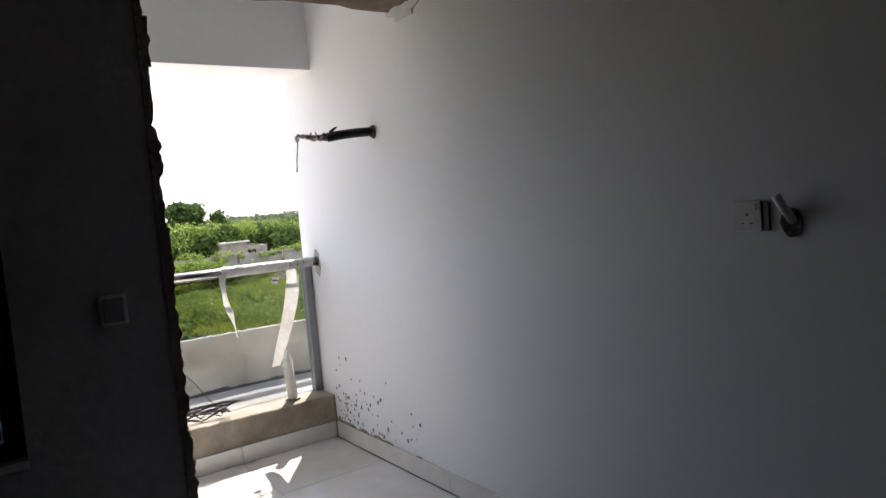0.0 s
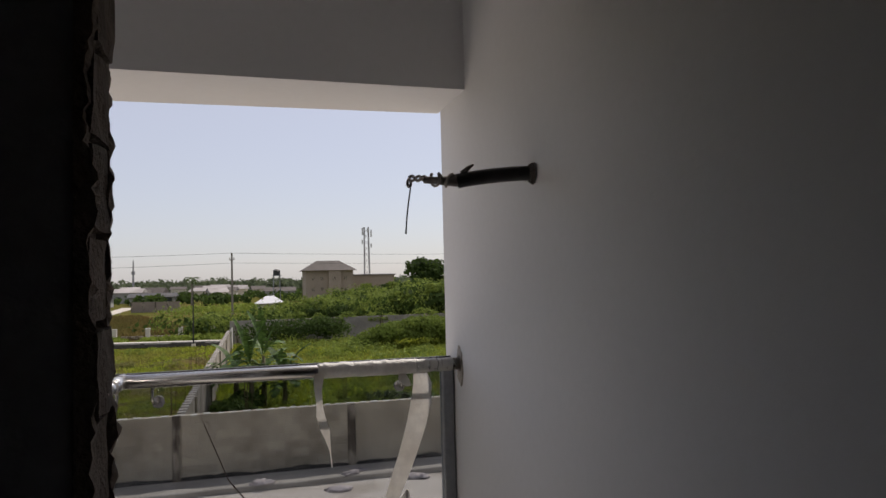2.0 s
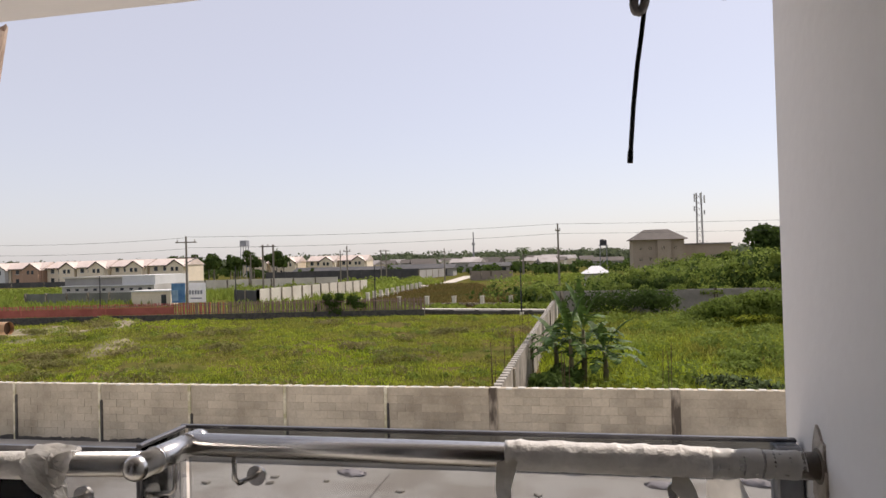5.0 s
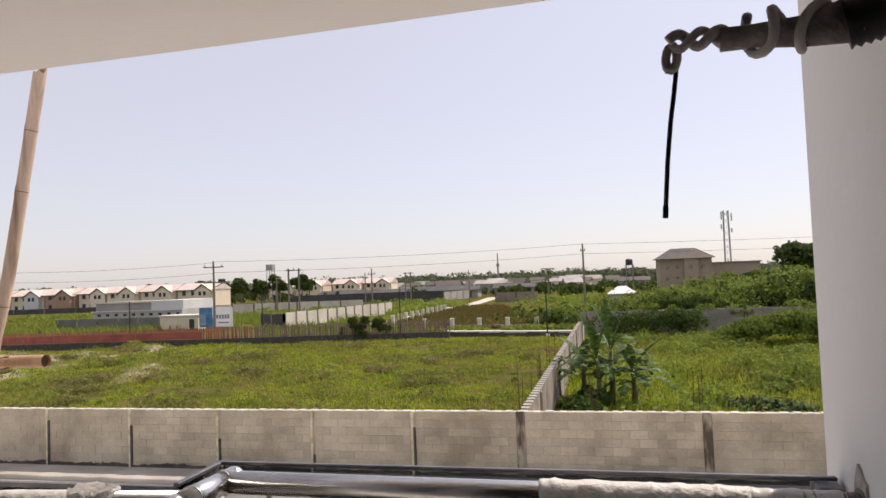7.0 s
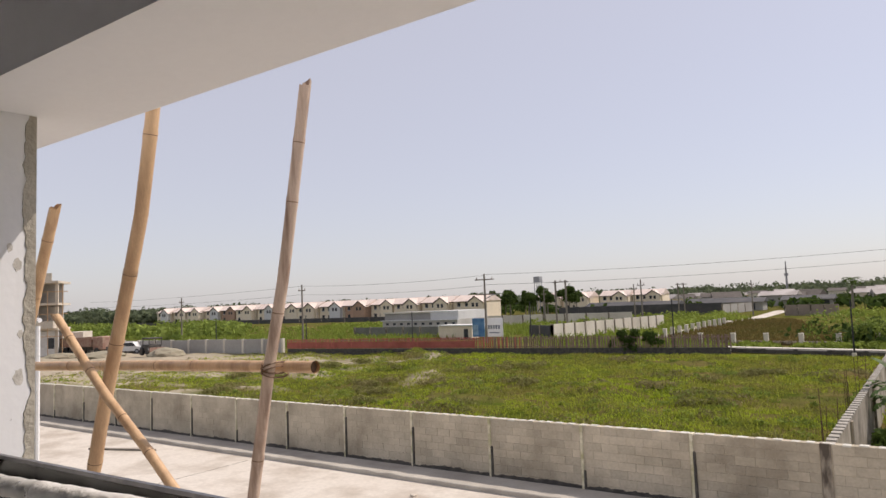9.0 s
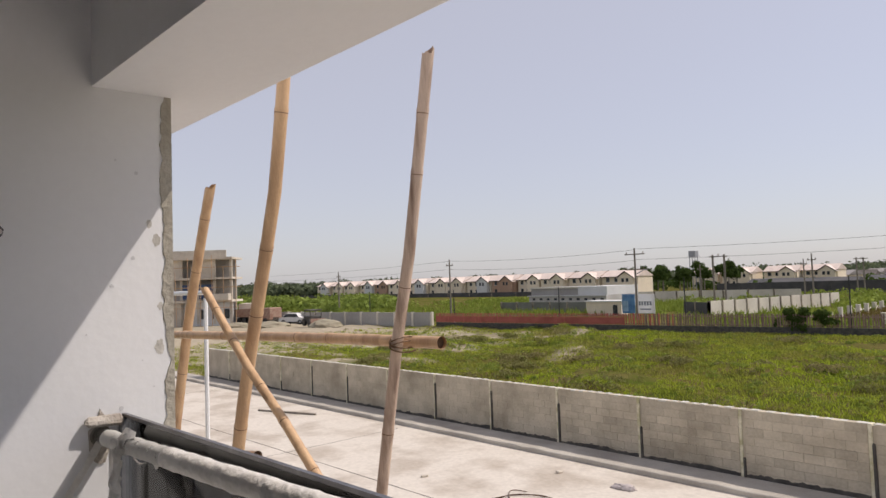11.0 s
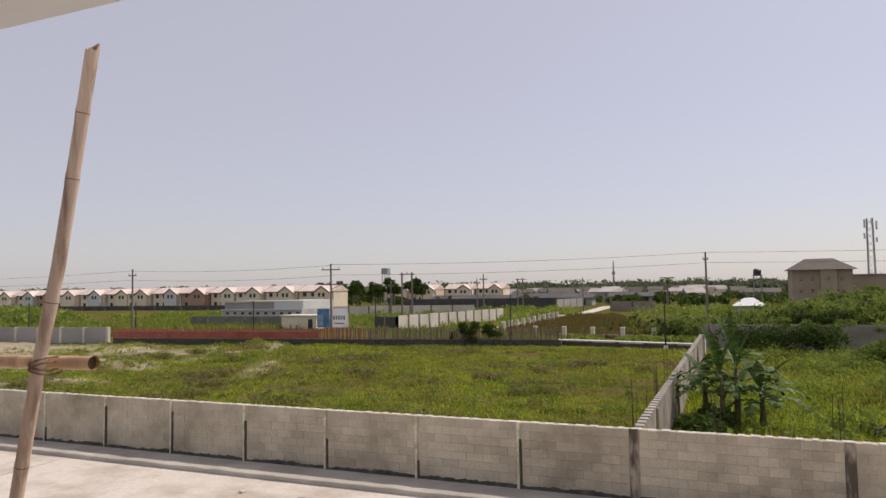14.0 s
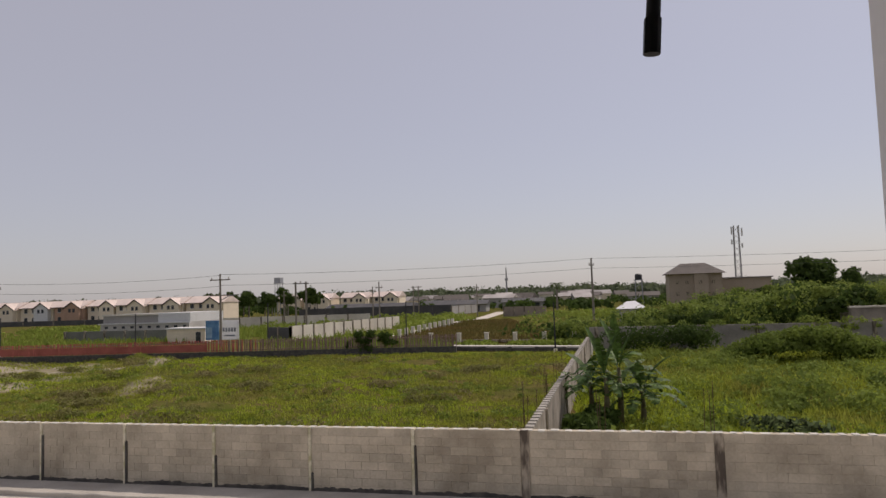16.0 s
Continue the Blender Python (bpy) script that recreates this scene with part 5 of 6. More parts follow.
for x, y, zt, arm, lamp in ((-44.6, 70, 4.78, 1.3, True), (-76.5, 70, 4.95, 0.7, False), (-114, 75, 4.2, 0.7, False), (-37.4, 105, 3.9, 0.6, False), (-2.9, 88, 5.54, 0.3, False), (-47.5, 130, 3.6, 0.6, False), (-62, 120, 3.2, 0.5, False), (-30, 150, 3.6, 0.5, False)):
    power_pole(x, y, zt, arm, lamp=lamp)
for x, y, zt in ((-47.3, 95, 4.2), (-47.8, 160, 3.84)):
    p = thing("twin_pole", "pair of poles joined by a cross beam", "power pole", "power poles", (x, y, GROUND))
    for dx in (0, 1.7 if y < 100 else 1.3):
        part("mast", tube([(dx, 0, 0), (dx, 0, zt - GROUND)], 0.15, 8), wood_pole, p)
    part("cross_arm", box(-0.5, 2.2, -0.08, 0.08, zt - GROUND - 0.35, zt - GROUND - 0.2), wood_pole, p)
    part("insulator", tube([(0.85, 0, zt - GROUND - 0.2), (0.85, 0, zt - GROUND + 0.1)], 0.07, 6), stained_post, p)


def cable(a, b, sag, r=0.022):
    pts = [Vector(a).lerp(Vector(b), i / 16) - Vector((0, 0, sag * 4 * (i / 16) * (1 - i / 16))) for i in range(17)]
    return tube(pts, r, 4)


lines = thing("power_lines", "thin sagging power lines between the poles", "power line")
spans = [((-160, 82, 4.6), (-76.5, 70, 4.7)), ((-76.5, 70, 4.7), (-44.6, 70, 4.6)), ((-44.6, 70, 4.7), (-2.9, 88, 5.5)), ((-2.9, 88, 5.5), (60, 98, 5.6))]
for a, b in spans:
    for dz in (0, -1.25):
        part("line", cable(Vector(a) + Vector((0, 0, dz)), Vector(b) + Vector((0, 0, dz)), 0.35), wire_mat, lines)

# ---- buildings ----
cream = mat("cream_wall", (0.84, 0.73, 0.56), (0.76, 0.66, 0.51), rough=0.9, scale=0.3, fine=4, rand=0.2)
brownw = mat("brown_wall", (0.46, 0.30, 0.21), (0.40, 0.26, 0.18), rough=0.9, scale=0.3, fine=4, rand=0.2)
whitew = mat("white_wall", (0.68, 0.68, 0.67), (0.60, 0.60, 0.59), rough=0.9, scale=0.3, fine=4)
roof_pink = mat("pinkish_roof", (0.70, 0.59, 0.52), (0.60, 0.50, 0.44), rough=0.75, scale=0.5, fine=5, rand=0.15)
roof_brown = mat("brown_roof", (0.075, 0.062, 0.052), (0.105, 0.087, 0.074), rough=0.8, scale=0.5, fine=5)
roof_grey = mat("grey_roof", (0.36, 0.33, 0.31), (0.24, 0.21, 0.19), rough=0.6, scale=0.2, fine=5, rand=0.5)
dark_glass = mat("dark_window", (0.03, 0.035, 0.045), (0.05, 0.055, 0.065), rough=0.2, scale=2)


def terrace(x, y, w, porch, label, gable_side=0.72):
    """A two-storey terrace house with a pitched roof, a gabled porch and windows."""
    h = thing("terrace_house", label, "house", "terrace houses", (x, y, GROUND))
    part("wall", box(0, w, 0, 8, 0, 5.2), cream if porch is not brownw else brownw, h)
    rf = prism([(-0.5, 5.1), (4, 7.0), (8.5, 5.1)], -0.2, w + 0.2, "x")
    part("roof", rf, roof_pink, h)
    part("eaves", box(-0.2, w + 0.2, -0.62, -0.5, 4.92, 5.12), roof_brown, h, "dark eaves board")
    g = w * gable_side
    part("porch", prism([(g - 2.5, 0), (g + 2.5, 0), (g + 2.5, 4.75), (g, 6.35), (g - 2.5, 4.75)], -1.3, 1.0, "y"), porch, h, "gabled porch front")
    pr = prism([(g - 3.0, 4.55), (g, 6.45), (g + 3.0, 4.55), (g + 3.0, 4.8), (g, 6.72), (g - 3.0, 4.8)], -1.5, 3.4, "y")
    part("porch_roof", pr, roof_pink, h)
    for sx in (-1, 1):
        part("bargeboard", prism([(g, 6.38), (g + sx * 3.0, 4.48), (g + sx * 3.0, 4.74), (g, 6.64)], -1.56, -1.48, "y"), roof_brown, h, "dark board along the gable edge")
    for zz in (1.0, 3.6):
        for wx in (w * 0.12, w * 0.36):
            win_ob = part("window", box(wx, wx + 1.1, -0.06, 0.05, zz, zz + 1.2), dark_glass, h)
            part("frame", box(wx - 0.1, wx + 1.2, -0.10, -0.06, zz - 0.12, zz), whitew, win_ob)
    for wx in (g - 1.1, g + 0.3):
        part("window", box(wx, wx + 0.8, -1.37, -1.25, 3.5, 4.6), dark_glass, h)
    return h


random.seed(31)
xx = -272
k = 0
while xx < -112:
    w = random.uniform(9.5, 12)
    po = [whitew, cream, cream, whitew, brownw, cream][k % 6] if xx < -150 else cream
    lab = {whitew.name: "cream terrace house with a white gabled porch", cream.name: "cream terrace house with a pink-grey roof", brownw.name: "brown terrace house with a gabled porch"}[po.name]
    terrace(xx, 170 + random.uniform(-1, 1), w, po, lab)
    xx += w + 0.6
    k += 1
for x, y in ((-122, 232), (-110, 230), (-97, 233), (-86, 236)):
    terrace(x, y, 10.5, cream, "cream terrace house with a pink-grey roof")
long_wall("estate_wall", (-275, 158), (-112, 160), GROUND, -2.2, 16, char_mat, stained_post, "dark estate wall in front of the terraces")
long_wall("dark_sheds", (-78, 160), (-39, 163), GROUND, -1.0, 8, char_mat, char_mat, "row of low black sheds")
long_wall("far_pale_wall", (-75, 118), (-46, 124), GROUND, -1.6, 7, pale_wall, stained_post, "pale far wall behind the poles")
long_wall("far_grey_wall", (-39, 163), (-36.5, 182), GROUND, -1.4, 4, grey_wall, stained_post, "grey far wall beside the road")
long_wall("plot_wall", (-23.4, 146), (-14, 142), GROUND, -1.55, 4, mat("brown_block", (0.30, 0.245, 0.20), (0.22, 0.18, 0.145), rough=0.95, scale=0.4, fine=6), stained_post, "brown-grey block wall beyond the dry plot")
for x, y, w in ((-66, 176, 13), (-50, 188, 15), (-33, 205, 12), (-58, 205, 16), (-80, 182, 12)):
    shed = thing("market_shed", "long low shed with a charcoal sheet roof", "shed", "market sheds", (x, y, GROUND))
    part("wall", box(0, w, 0, 6, 0, 2.3), grey_wall, shed)
    part("roof", prism([(-0.8, 2.2), (3, 3.3), (6.8, 2.2)], -0.5, w + 0.5, "x"), char_mat, shed, "charcoal sheet roof")
    for k in range(3):
        part("opening", box(1.5 + k * w / 3, 3.2 + k * w / 3, -0.06, 0.05, 0.2, 1.9), dark_glass, shed, "dark open front")

shop = thing("grey_building", "long grey unfinished building with small openings", "building", at=(-76.3, 88, GROUND))
part("lower_wall", box(0, 15.3, 0, 9, 0, 2.4), mat("pale_render", (0.52, 0.50, 0.47), (0.42, 0.40, 0.375), rough=0.95, scale=0.5, fine=6), shop)
part("cornice", box(-0.1, 10.0, 0.35, 0.6, 3.5, 3.74), pale_wall, shop)
part("upper_wall", box(0, 9.9, 0.6, 9, 2.4, 3.7), grey_wall, shop, "grey upper storey")
part("parapet", box(9.9, 15.3, 0.3, 9, 2.4, 3.75), whitew, shop, "pale parapet")
part("ledge", box(-0.2, 15.5, -0.25, 0.1, 2.25, 2.4), whitew, shop)
for i in range(10):
    part("opening", box(0.8 + i * 1.5, 1.35 + i * 1.5, -0.05, 0.1, 1.6, 1.95), dark_glass, shop, "small dark opening")
long_wall("low_grey_wall", (-77.1, 82), (-60.4, 82), GROUND, -2.05, 5, mat("mossy_wall", (0.21, 0.21, 0.185), (0.14, 0.145, 0.12), rough=0.95, scale=0.5, fine=6), stained_post, "low mossy grey wall in front of the building")
hut = thing("gate_hut", "small cream gate hut with a dark doorway", "hut", at=(-57.5, 78, GROUND))
part("wall", box(0, 5.6, 0, 3, 0, 1.75), cream, hut)
part("roof", box(-0.2, 5.8, -0.2, 3.2, 1.75, 1.9), whitew, hut)
part("door", box(4.3, 5.0, -0.05, 0.1, 0, 1.35), dark_glass, hut, "dark doorway")
sign_blue = mat("blue_sign", (0.05, 0.16, 0.34), (0.12, 0.28, 0.46), rough=0.5, scale=1.2, fine=3, bump=0)
for nm, x, w, m, lab in (("blue_billboard", -49.8, 1.85, sign_blue, "blue picture billboard on two posts"), ("white_billboard", -47.7, 2.5, see_through(mat("white_vinyl", (0.86, 0.86, 0.86), (0.80, 0.80, 0.81), rough=0.5, scale=1), 0.5), "white billboard with grey lettering bars")):
    s_ob = thing(nm, lab, "billboard", at=(x, 75, GROUND))
    part("panel", box(0, w, -0.05, 0.05, 0.45, 2.85, 0.02), m, s_ob)
    for dx in (0.15, w - 0.15):
        part("post", tube([(dx, 0.08, 0), (dx, 0.08, 2.85)], 0.05, 6), alu_grey, s_ob)
    if nm == "white_billboard":
        for i in range(5):
            part("lettering", box(0.3 + i * 0.38, 0.56 + i * 0.38, -0.062, -0.05, 1.45, 1.95), mat("grey_lettering", (0.22, 0.24, 0.28), rough=0.6), s_ob)
        part("lettering", box(0.5, 2.0, -0.062, -0.05, 0.9, 1.05), MATS["grey_lettering"], s_ob)
    else:
        part("picture", box(0.1, 0.9, -0.062, -0.05, 0.7, 2.0), mat("pale_blue_print", (0.30, 0.46, 0.58), (0.18, 0.30, 0.42), rough=0.5, scale=2), s_ob)


def water_tower(x, y, zt, w, tank, label, square=False):
    h = zt - GROUND
    t_ob = thing("water_tower", label, "water tower", "water towers", (x, y, GROUND))
    th = w * 0.85
    for sx in (-1, 1):
        for sy in (-1, 1):
            part("leg", tube([(sx * w * 0.55, sy * w * 0.55, 0), (sx * w * 0.42, sy * w * 0.42, h - th)], w * 0.06, 5), alu_grey, t_ob)
    for zz in (0.35, 0.65):
        for sy in (-1, 1):
            part("brace", tube([(-w * 0.5, sy * w * 0.48, h * zz), (w * 0.5, sy * w * 0.48, h * (zz + 0.12))], w * 0.035, 4), alu_grey, t_ob)
    part("platform", box(-w * 0.65, w * 0.65, -w * 0.65, w * 0.65, h - th - 0.15, h - th), alu_grey, t_ob)
    if square:
        part("tank", box(-w * 0.55, w * 0.55, -w * 0.55, w * 0.55, h - th, h, 0.06), tank, t_ob, "square sectional water tank")
    else:
        part("tank", tube([(0, 0, h - th), (0, 0, h - th * 0.2), (0, 0, h)], [w * 0.5, w * 0.5, w * 0.3], 14), tank, t_ob, "rounded water tank")


water_tower(-104.5, 200, 8.7, 2.0, mat("pale_tank", (0.36, 0.37, 0.39), rough=0.6), "steel tower with a square pale water tank", True)
water_tower(5.0, 150, 4.6, 1.5, rubber_black, "steel tower with a black plastic tank")

big = thing("hipped_house", "large pale house with a dark hipped roof", "house", at=(10.4, 140, GROUND))
part("wall", box(0, 9.8, 0, 9, 0, 7.7), mat("tan_wall", (0.38, 0.31, 0.24), (0.33, 0.27, 0.21), rough=0.9, scale=0.3, fine=4), big)
part("bay", box(4.6, 7.2, -0.7, 0.1, 0, 7.7), MATS["tan_wall"], big)
b = bmesh.new()
lo = [b.verts.new(v) for v in ((-0.7, -1.0, 7.6), (10.5, -1.0, 7.6), (10.5, 9.7, 7.6), (-0.7, 9.7, 7.6))]
hi = [b.verts.new(v) for v in ((2.6, 3.2, 9.7), (7.2, 3.2, 9.7), (7.2, 5.5, 9.7), (2.6, 5.5, 9.7))]
for i in range(4):
    b.faces.new((lo[i], lo[(i + 1) % 4], hi[(i + 1) % 4], hi[i]))
b.faces.new(hi)
b.faces.new(lo[::-1])
part("roof", b, roof_brown, big, "dark hipped roof")
for wx in (1.2, 3.0, 5.4, 7.8):
    for zz in (5.6, 3.4):
        part("window", box(wx, wx + 0.6, -0.74 if 4.6 < wx < 7 else -0.04, 0.05, zz, zz + 0.65), stained_post, big)
low_b = thing("flat_house", "long low pale building with a flat roof", "building", at=(21.5, 150, GROUND))
part("wall", box(0, 9.5, 0, 8, 0, 6.5), MATS["tan_wall"], low_b)
part("roof", box(-0.3, 9.8, -0.3, 8.3, 6.5, 6.75), roof_grey, low_b)
cone = thing("white_roofed_hut", "hut with a bright white pyramid roof", "hut", at=(1.95, 95, GROUND - 0.55))
part("wall", box(-1.6, 1.6, -1.6, 1.6, 0, 3.0), grey_wall, cone)
b = bmesh.new()
lo = [b.verts.new(v) for v in ((-2.0, -2.0, 3.0), (2.0, -2.0, 3.0), (2.0, 2.0, 3.0), (-2.0, 2.0, 3.0))]
hi = [b.verts.new(v) for v in ((-0.6, -0.3, 3.95), (0.5, -0.3, 4.0), (0.5, 0.3, 4.0), (-0.6, 0.3, 3.95))]
for i in range(4):
    b.faces.new((lo[i], lo[(i + 1) % 4], hi[(i + 1) % 4], hi[i]))
b.faces.new(hi)
part("roof", b, mat("white_sheet_roof", (0.80, 0.80, 0.80), (0.74, 0.74, 0.74), rough=0.5, scale=1), cone, "bright white sheet roof")
ruin = thing("ruined_hut", "small roofless grey block hut in the bushes", "hut", at=(18.0, 60, GROUND))
ruin_mat = mat("weathered_block", (0.34, 0.30, 0.25), (0.20, 0.175, 0.145), rough=0.95, scale=0.9, fine=8, bump=0.4)
part("wall", box(0, 2.5, 0, 0.25, 0, 3.0), ruin_mat, ruin)
part("wall", box(3.3, 4.4, 0, 0.25, 0, 2.6), ruin_mat, ruin)
part("wall", box(0, 0.25, 0.25, 3, 0, 3.0), ruin_mat, ruin)
part("wall", box(4.15, 4.4, 0.25, 3, 0, 2.6), ruin_mat, ruin)
part("wall", box(0.25, 4.15, 2.75, 3, 0, 2.7), ruin_mat, ruin)
part("lintel", box(2.4, 3.4, 0.01, 0.24, 2.25, 2.6), ruin_mat, ruin)
part("ledge", box(-0.1, 2.7, -0.1, 0.3, 3.0, 3.14), pale_wall, ruin)

mast = thing("telecom_mast", "tall lattice telecom mast with antennas", "mast", at=(33.2, 200, GROUND))
H = 17.8 - GROUND
mc = mat("mast_steel", (0.34, 0.33, 0.33), (0.28, 0.27, 0.27), rough=0.6, scale=2)
corners = [(-0.62, -0.62), (0.62, -0.62), (0.62, 0.62), (-0.62, 0.62)]
for cx, cy in corners:
    part("leg", tube([(cx * 1.3, cy * 1.3, 0), (cx, cy, H)], 0.11, 5), mc, mast)
for i in range(12):
    z0, z1 = H * i / 12, H * (i + 1) / 12
    for q in range(4):
        (ax, ay), (bx, by) = corners[q], corners[(q + 1) % 4]
        part("brace", tube([(ax * 1.15, ay * 1.15, z0), (bx * 1.15, by * 1.15, z1)], 0.055, 4), mc, mast)
for cx, cy, zz, hh in ((-1.3, -0.9, H - 2.5, 2.2), (1.3, -0.9, H - 3, 2.2), (-1.4, -1.0, H - 5.2, 1.4), (0.2, -1.5, H - 2.0, 1.8), (1.2, -1.1, H - 6.2, 1.2)):
    part("antenna", box(cx - 0.2, cx + 0.2, cy - 0.12, cy + 0.12, zz, zz + hh, 0.03), whitew, mast)
mast2 = thing("far_mast", "thin distant radio mast", "mast", at=(-61, 400, GROUND))
part("shaft", tube([(0, 0, 0), (0, 0, 19.7)], [0.8, 0.3], 5), mc, mast2)
part("dish_ring", box(-0.9, 0.9, -0.6, 0.6, 12, 13.5), mc, mast2)

# unfinished concrete building with scaffolding
raw = thing("unfinished_building", "three-storey unfinished concrete building with scaffolding", "building", at=(-101.2, 36.2, GROUND), rz=48)
conc = mat("pale_concrete", (0.64, 0.575, 0.48), (0.47, 0.42, 0.35), rough=0.95, scale=0.5, fine=6, rand=0.15)
for i, zz in enumerate((3.4, 6.7, 9.6)):
    part("floor_slab", box(-0.4, 10.2, -0.8, 4.5, zz, zz + 0.3), conc, raw)
    for k in range(5):
        part("column", box(k * 2.4, k * 2.4 + 0.35, 0, 0.35, zz - 3.1, zz), conc, raw)
    part("inner_wall", box(0.4, 9.8, 2.6, 2.9, zz - 3.1, zz), [whitew, grey_wall, grey_wall][i], raw, "shaded inner wall")
part("panel", box(4.9, 7.2, 0.1, 0.3, 6.9, 9.6), conc, raw)
part("panel", box(0.3, 2.4, 0.1, 0.3, 7.0, 9.6), conc, raw)
part("panel", box(3.0, 10, 0.1, 0.3, 0.0, 3.3), whitew, raw, "white ground-floor wall")
part("panel", box(0.3, 2.6, -0.3, 0.2, 0.0, 3.3), conc, raw)
part("tarpaulin", box(2.7, 7.2, 0.05, 0.15, 3.9, 6.0), mat("blue_tarpaulin", (0.03, 0.06, 0.14), (0.05, 0.09, 0.18), rough=0.6, scale=1), raw, "dark blue tarpaulin")
part("parapet", box(0.6, 9.4, -0.8, -0.6, 9.9, 10.9), conc, raw)
part("balcony", box(7.4, 9.8, -1.5, 0.2, 3.7, 4.6), conc, raw)
part("annex", box(10.4, 12.6, 1.5, 6, 0, 3.0), conc, raw, "low unfinished annex")
for k in range(4):
    part("window", box(3.6 + k * 1.7, 4.4 + k * 1.7, 0.02, 0.1, 1.0, 2.4), dark_glass, raw)
for k in range(8):
    part("scaffold_pole", tube([(-1.0 + k * 1.7, -1.4, 0), (-1.0 + k * 1.7 + random.uniform(-0.2, 0.2), -1.4, random.uniform(7, 11))], 0.05, 5), bamboo_mat, raw)
for zz in (2.6, 5.5, 8.4):
    part("scaffold_plank", box(-1.2, 11.5, -1.5, -1.2, zz, zz + 0.08), bamboo_mat, raw)


# ---- parked vehicles and heaps far across the plot ----
def car(name, label, x, y, rz, paint, pickup=False):
    v = thing(name, label, "car", "parked vehicles", (x, y, GROUND), rz)
    prof = [(-2.1, 0.35), (2.1, 0.35), (2.1, 0.85), (1.2, 0.95), (0.7, 1.5), (-0.9, 1.5), (-1.5, 0.98), (-2.1, 0.92)]
    part("body", prism(prof, -0.8, 0.8, "y"), paint, v)
    part("windscreen", prism([(1.12, 0.98), (0.74, 1.44), (-0.86, 1.44), (-1.35, 1.0)], -0.815, 0.815, "y"), dark_glass, v)
    for wx in (-1.3, 1.3):
        for wy in (-0.82, 0.62):
            w_ob = part("wheel", tube([(wx, wy, 0.32), (wx, wy + 0.2, 0.32)], 0.32, 14), rubber_black, v)
            part("rim", tube([(wx, wy - 0.01, 0.32), (wx, wy + 0.21, 0.32)], 0.18, 10), alu_grey, w_ob)
    return v


car("parked_car", "white parked car on the sandy plot", -86.5, 49.0, 30, whitew)
car("parked_car", "dark parked car by the building site", -97, 50.5, 0, mat("dark_paint", (0.06, 0.055, 0.06), rough=0.4))
truck = thing("tipper_truck", "dusty brown tipper truck on the building site", "truck", "parked vehicles", (-92.5, 46, GROUND), 10)
part("cab", box(3.0, 4.8, -1.1, 1.1, 0.7, 2.4, 0.12), mat("dusty_red", (0.26, 0.14, 0.10), (0.34, 0.24, 0.18), rough=0.8), truck)
part("tipper", prism([(-3.0, 1.1), (2.8, 1.1), (2.9, 2.4), (-3.2, 2.2)], -1.2, 1.2, "y"), MATS["dusty_red"], truck)
part("chassis", box(-3, 4.8, -0.5, 0.5, 0.6, 1.05), damp, truck)
for wx in (-2.2, -1.0, 3.8):
    for wy in (-1.15, 0.8):
        part("wheel", tube([(wx, wy, 0.5), (wx, wy + 0.35, 0.5)], 0.5, 14), rubber_black, truck)
loader = thing("loader", "dark wheel loader with a raised canopy", "loader", "parked vehicles", (-79, 47.5, GROUND), -10)
part("body", box(-1.6, 0.8, -0.8, 0.8, 0.6, 1.3, 0.1), damp, loader)
part("canopy", box(-1.2, 0.9, -0.85, 0.85, 2.0, 2.15, 0.03), damp, loader)
for px, py in ((-1.1, -0.75), (0.8, -0.75), (-1.1, 0.75), (0.8, 0.75)):
    part("pillar", tube([(px, py, 1.2), (px, py, 2.05)], 0.06, 5), damp, loader)
part("bucket", prism([(1.4, 0.2), (2.4, 0.15), (2.3, 0.35), (1.7, 0.45), (1.6, 1.0), (1.4, 1.0)], -1.0, 1.0, "y"), MATS["dusty_red"], loader)
for wx in (-1.1, 0.7):
    for wy in (-1.0, 0.7):
        part("wheel", tube([(wx, wy, 0.5), (wx, wy + 0.3, 0.5)], 0.5, 14), rubber_black, loader)
random.seed(44)
for x, y, r, h in ((-76, 47.5, 2.2, 0.9), (-84, 44, 2.6, 0.7), (-100, 43, 3, 1.0), (-90, 42, 2.0, 0.6)):
    b = bmesh.new()
    bmesh.ops.create_icosphere(b, subdivisions=3, radius=1.0)
    for v in b.verts:
        v.co += noise.noise_vector(v.co * 2.2 + Vector((x, 0, 0))) * 0.2
        v.co = Vector((v.co.x * r, v.co.y * r, max(-0.05, v.co.z * h)))
    (obj("sand_mound", b, mat("pale_sand", (0.30, 0.28, 0.20), (0.25, 0.21, 0.15), rough=0.95, scale=1.5), label="heap of pale building sand on the plot", category="heap", group="sand heaps")).location = (x, y, GROUND)


# ---- trees and the distant town ----
def tree(x, y, h, r, label, material, n=9, leaf=0.45, count=170):
    t_ob = thing("tree", label, "tree", "trees", (x, y, GROUND))
    part("trunk", tube([(0, 0, 0), (0.1, 0, h * 0.4), (0, 0.1, h * 0.75)], [0.22, 0.16, 0.07], 7), wood_pole, t_ob)
    for i in range(3):
        a = i * 2.1
        part("limb", tube([(0.05, 0, h * 0.45), (math.cos(a) * r * 0.5, math.sin(a) * r * 0.5, h * 0.72)], [0.1, 0.04], 5), wood_pole, t_ob)
    bl = []
    for i in range(n):
        a, q = random.uniform(0, math.tau), random.uniform(0, 0.75) * r
        bl.append((math.cos(a) * q, math.sin(a) * q, h * random.uniform(0.5, 0.86), r * 0.46, r * 0.46, h * 0.17))
    c, nn, s = blob_leaves(bl, count, leaf)
    quads_object("crown", c, nn, s, 0.55, material, "", "", "", t_ob)


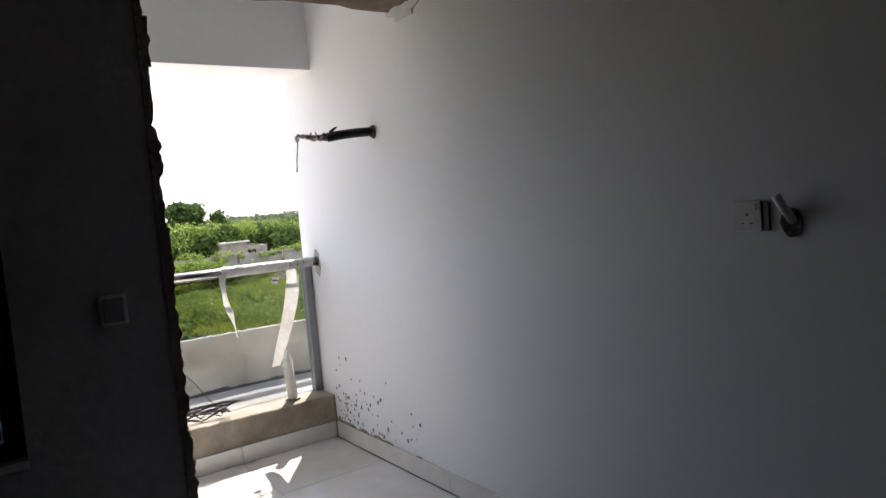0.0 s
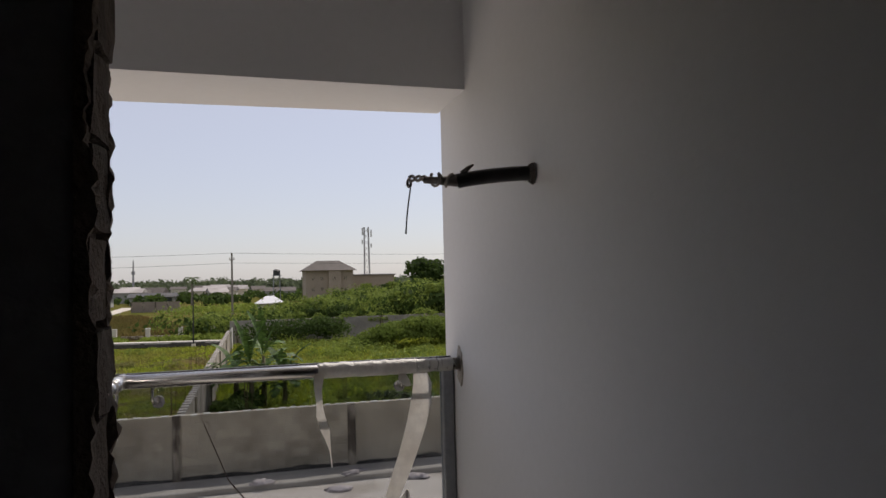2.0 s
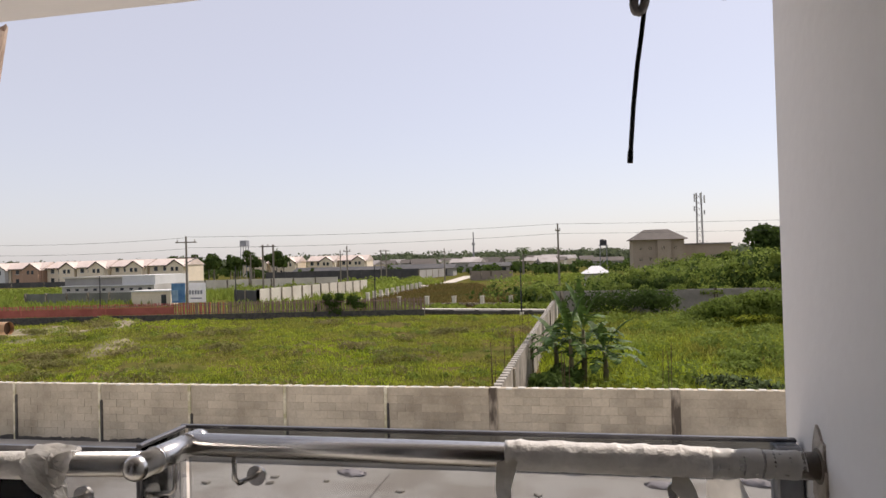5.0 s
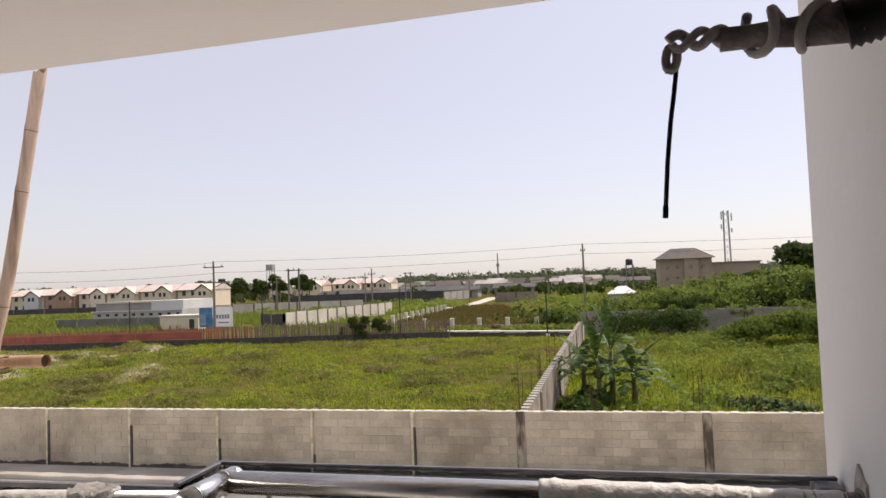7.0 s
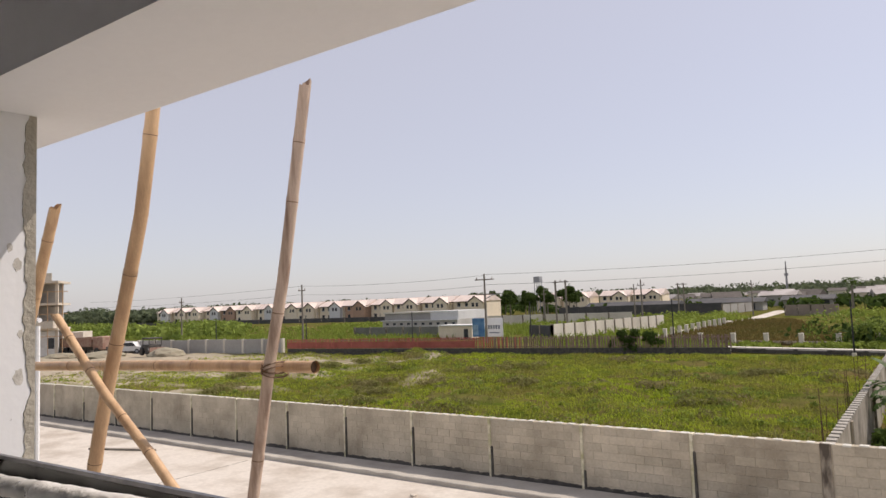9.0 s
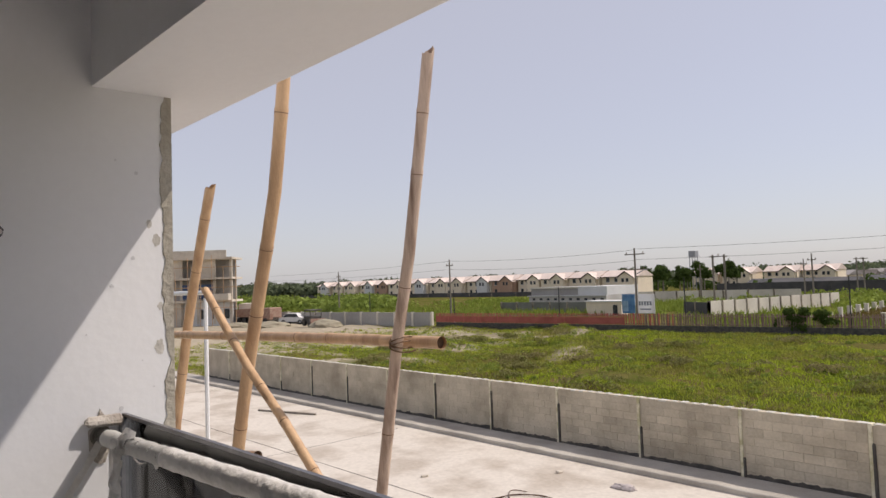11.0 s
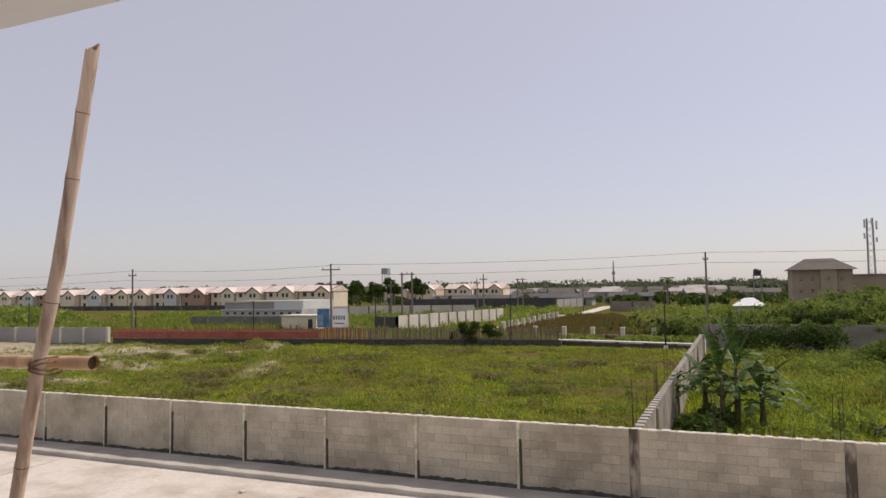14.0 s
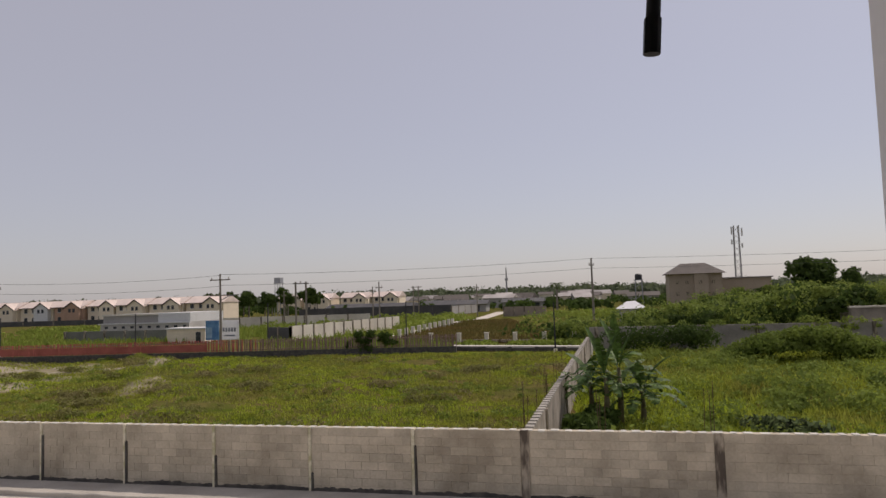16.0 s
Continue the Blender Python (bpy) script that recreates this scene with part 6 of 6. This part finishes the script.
tree(31, 120, 9.3, 3.6, "dark rounded tree above the thicket", leaf_dark, 16, 0.42, 260)
tree(35.5, 118, 7.6, 2.6, "small dark tree above the thicket", leaf_dark, 8, 0.4, 200)
for i in range(14):
    tree(-128 + i * 3.0 + random.uniform(-1, 1), 196 + random.uniform(-4, 8), random.uniform(7.2, 9.2), 2.6, "green tree behind the terraces", leaf_dark, 6, 0.5, 140)
tree(-160, 62, 7.5, 3.0, "bushy tree beside the building site", leaf_dark, 8, 0.5, 130)
palm = thing("palm_tree", "distant palm with a tuft of fronds", "tree", "trees", (-13.1, 160, GROUND))
part("trunk", tube([(0, 0, 0), (0.1, 0, 6.4)], [0.3, 0.2], 6), wood_pole, palm)
for i in range(14):
    fr = part("frond", banana_leaf(2.2, 0.4, 60 - 20 * (i % 3), -40 - 15 * (i % 3), True), leaf_dark, palm)
    fr.matrix_basis = pose(0.1, 0, 6.3, 0, 0, i * 137.5)
random.seed(77)
for i in range(46):
    y = random.uniform(230, 430)
    x = random.uniform(-0.36, 0.02) * y
    w, d, hh = random.uniform(6, 11), random.uniform(6, 9), random.uniform(2.4, 3.6)
    hs = thing("town_house", random.choice(["small far house with a pale sheet roof", "small far house with a rusty brown roof"]), "house", "town houses", (x, y, GROUND), random.uniform(-25, 25))
    brownish = "rusty" in hs["label"]
    part("wall", box(0, w, 0, d, 0, hh), [cream, pale_wall, grey_wall][i % 3], hs)
    part("roof", prism([(-0.5, hh), (d / 2, hh + random.uniform(1.2, 2.0)), (d + 0.5, hh)], -0.5, w + 0.5, "x"), roof_brown if brownish else roof_grey, hs)
    part("window", box(w * 0.3, w * 0.3 + 1.2, -0.05, 0.05, 1.0, 2.1), dark_glass, hs)
woods = []
for i in range(1500):
    a, d = radians(random.uniform(-84, 38)), random.uniform(380, 900)
    r = random.uniform(3.5, 7) * d / 450
    woods.append((math.sin(a) * d, math.cos(a) * d, GROUND + random.uniform(0.5, 3.6) * d / 450, r * 1.4, r, r * 0.62))
# grey-green leaf colour with the distance haze painted in
c, n, s = blob_leaves(woods, 85, 1.8)
quads_object("far_woods", c, n, s, 0.6, leafy("hazed_leaf", (0.13, 0.155, 0.085), (0.10, 0.125, 0.075), 0.6), "belt of distant woods along the horizon", "trees")
west = []
for i in range(330):
    a, d = radians(random.uniform(-80, -52)), random.uniform(128, 330)
    west.append((math.sin(a) * d, math.cos(a) * d, GROUND + 0.4, 3.2, 3.2, random.uniform(0.8, 2.2)))
west = [b for b in west if not (150 < b[1] < 185) and b[1] > 56]
c, n, s = blob_leaves(west, 90, 0.6)
quads_object("western_scrub", c, n, s, 0.6, leaf_bush, "green scrub and low trees west of the terraces", "bushes")
mid = [(random.uniform(-1.6, 0.3) * y, y, GROUND + 1.0, 3.0, 3.0, 1.6) for y in [random.uniform(180, 330) for i in range(260)]]
c, n, s = blob_leaves(mid, 60, 0.9)
quads_object("town_bushes", c, n, s, 0.6, leaf_dark, "scattered bushes between the far houses", "bushes")

# ---- small clutter in the yard ----
random.seed(15)
bag_mat = mat("cement_bag", (0.50, 0.44, 0.42), (0.38, 0.34, 0.33), rough=0.8, scale=5, fine=30, bump=0.5, rand=0.3)
for x, y, r, lab in ((-5.9, 14.3, 0.30, "pinkish empty cement bag on the yard"), (-0.6, 15.0, 0.26, "torn pale cement bag on the kerb"), (1.9, 15.4, 0.26, "faded pink cement bag by the wall"), (1.6, 15.05, 0.22, "pale crumpled cement bag on the kerb"), (1.2, 14.2, 0.28, "pale crumpled cement bag on the yard"), (-10.2, 13.6, 0.26, "pinkish empty cement bag on the yard"), (3.2, 14.6, 0.3, "pale standing cement bag")):
    b = bmesh.new()
    bmesh.ops.create_icosphere(b, subdivisions=3, radius=1.0)
    for v in b.verts:
        v.co += noise.noise_vector(v.co * 2.5 + Vector((x, y, 0))) * 0.35 + noise.noise_vector(v.co * 7) * 0.12
        v.co = Vector((v.co.x * r * 1.2, v.co.y * r * 0.75, max(0.0, v.co.z * 0.085 + 0.015)))
    ob = obj("cement_bag", b, bag_mat, label=lab, category="bag", group="cement bags", smooth=True)
    ob.location = (x, y, GROUND + (0.12 if 14.85 < y < 15.22 else 0.06 if y > 15.2 else 0.0))
    ob.rotation_euler = (0, 0, random.uniform(0, 3))
for i in range(16):
    x, y = random.uniform(-16, 1), random.uniform(7, 14.2)
    b = rough_edge(box(-0.09, 0.09, -0.06, 0.06, 0, 0.06, 0.015), 0.02, 12, i)
    ob = obj("rubble", b, conc, label="small lump of concrete rubble in the yard", category="rubble", group="rubble pieces")
    ob.location, ob.rotation_euler = (x, y, GROUND), (0, 0, random.uniform(0, 3))
for x, y, l, a in ((-26, 13.4, 3.0, 20),):
    ob = obj("timber_offcut", box(-l / 2, l / 2, -0.05, 0.05, 0, 0.07, 0.01), wood_pole, label="weathered timber plank lying in the yard", category="timber")
    ob.location, ob.rotation_euler = (x, y, GROUND), (0, 0, radians(a))
coil = thing("wire_coil", "loose coil of brown wire on the yard", "wire", at=(-11.3, 11.3, GROUND + 0.02))
part("strand", tube([(0.7 * math.cos(a * 0.8) * (1 + 0.1 * math.sin(a * 3)), 0.5 * math.sin(a), 0.02 * abs(math.sin(a * 1.7))) for a in [q * 0.3 for q in range(70)]], 0.012, 4), rod_mat, coil)
# joints between the poured bays of the yard
joints = bmesh.new()
for x in range(-50, 12, 15):
    box(x, x + 0.02, 1.0, 14.45, GROUND + 0.001, GROUND + 0.004, bm=joints)
for y in (5.2, 10.0):
    box(-58, 13, y, y + 0.025, GROUND + 0.0015, GROUND + 0.0045, bm=joints)
part("joint_lines", joints, damp, bpy.data.objects["yard"], "dark joints between the concrete bays")
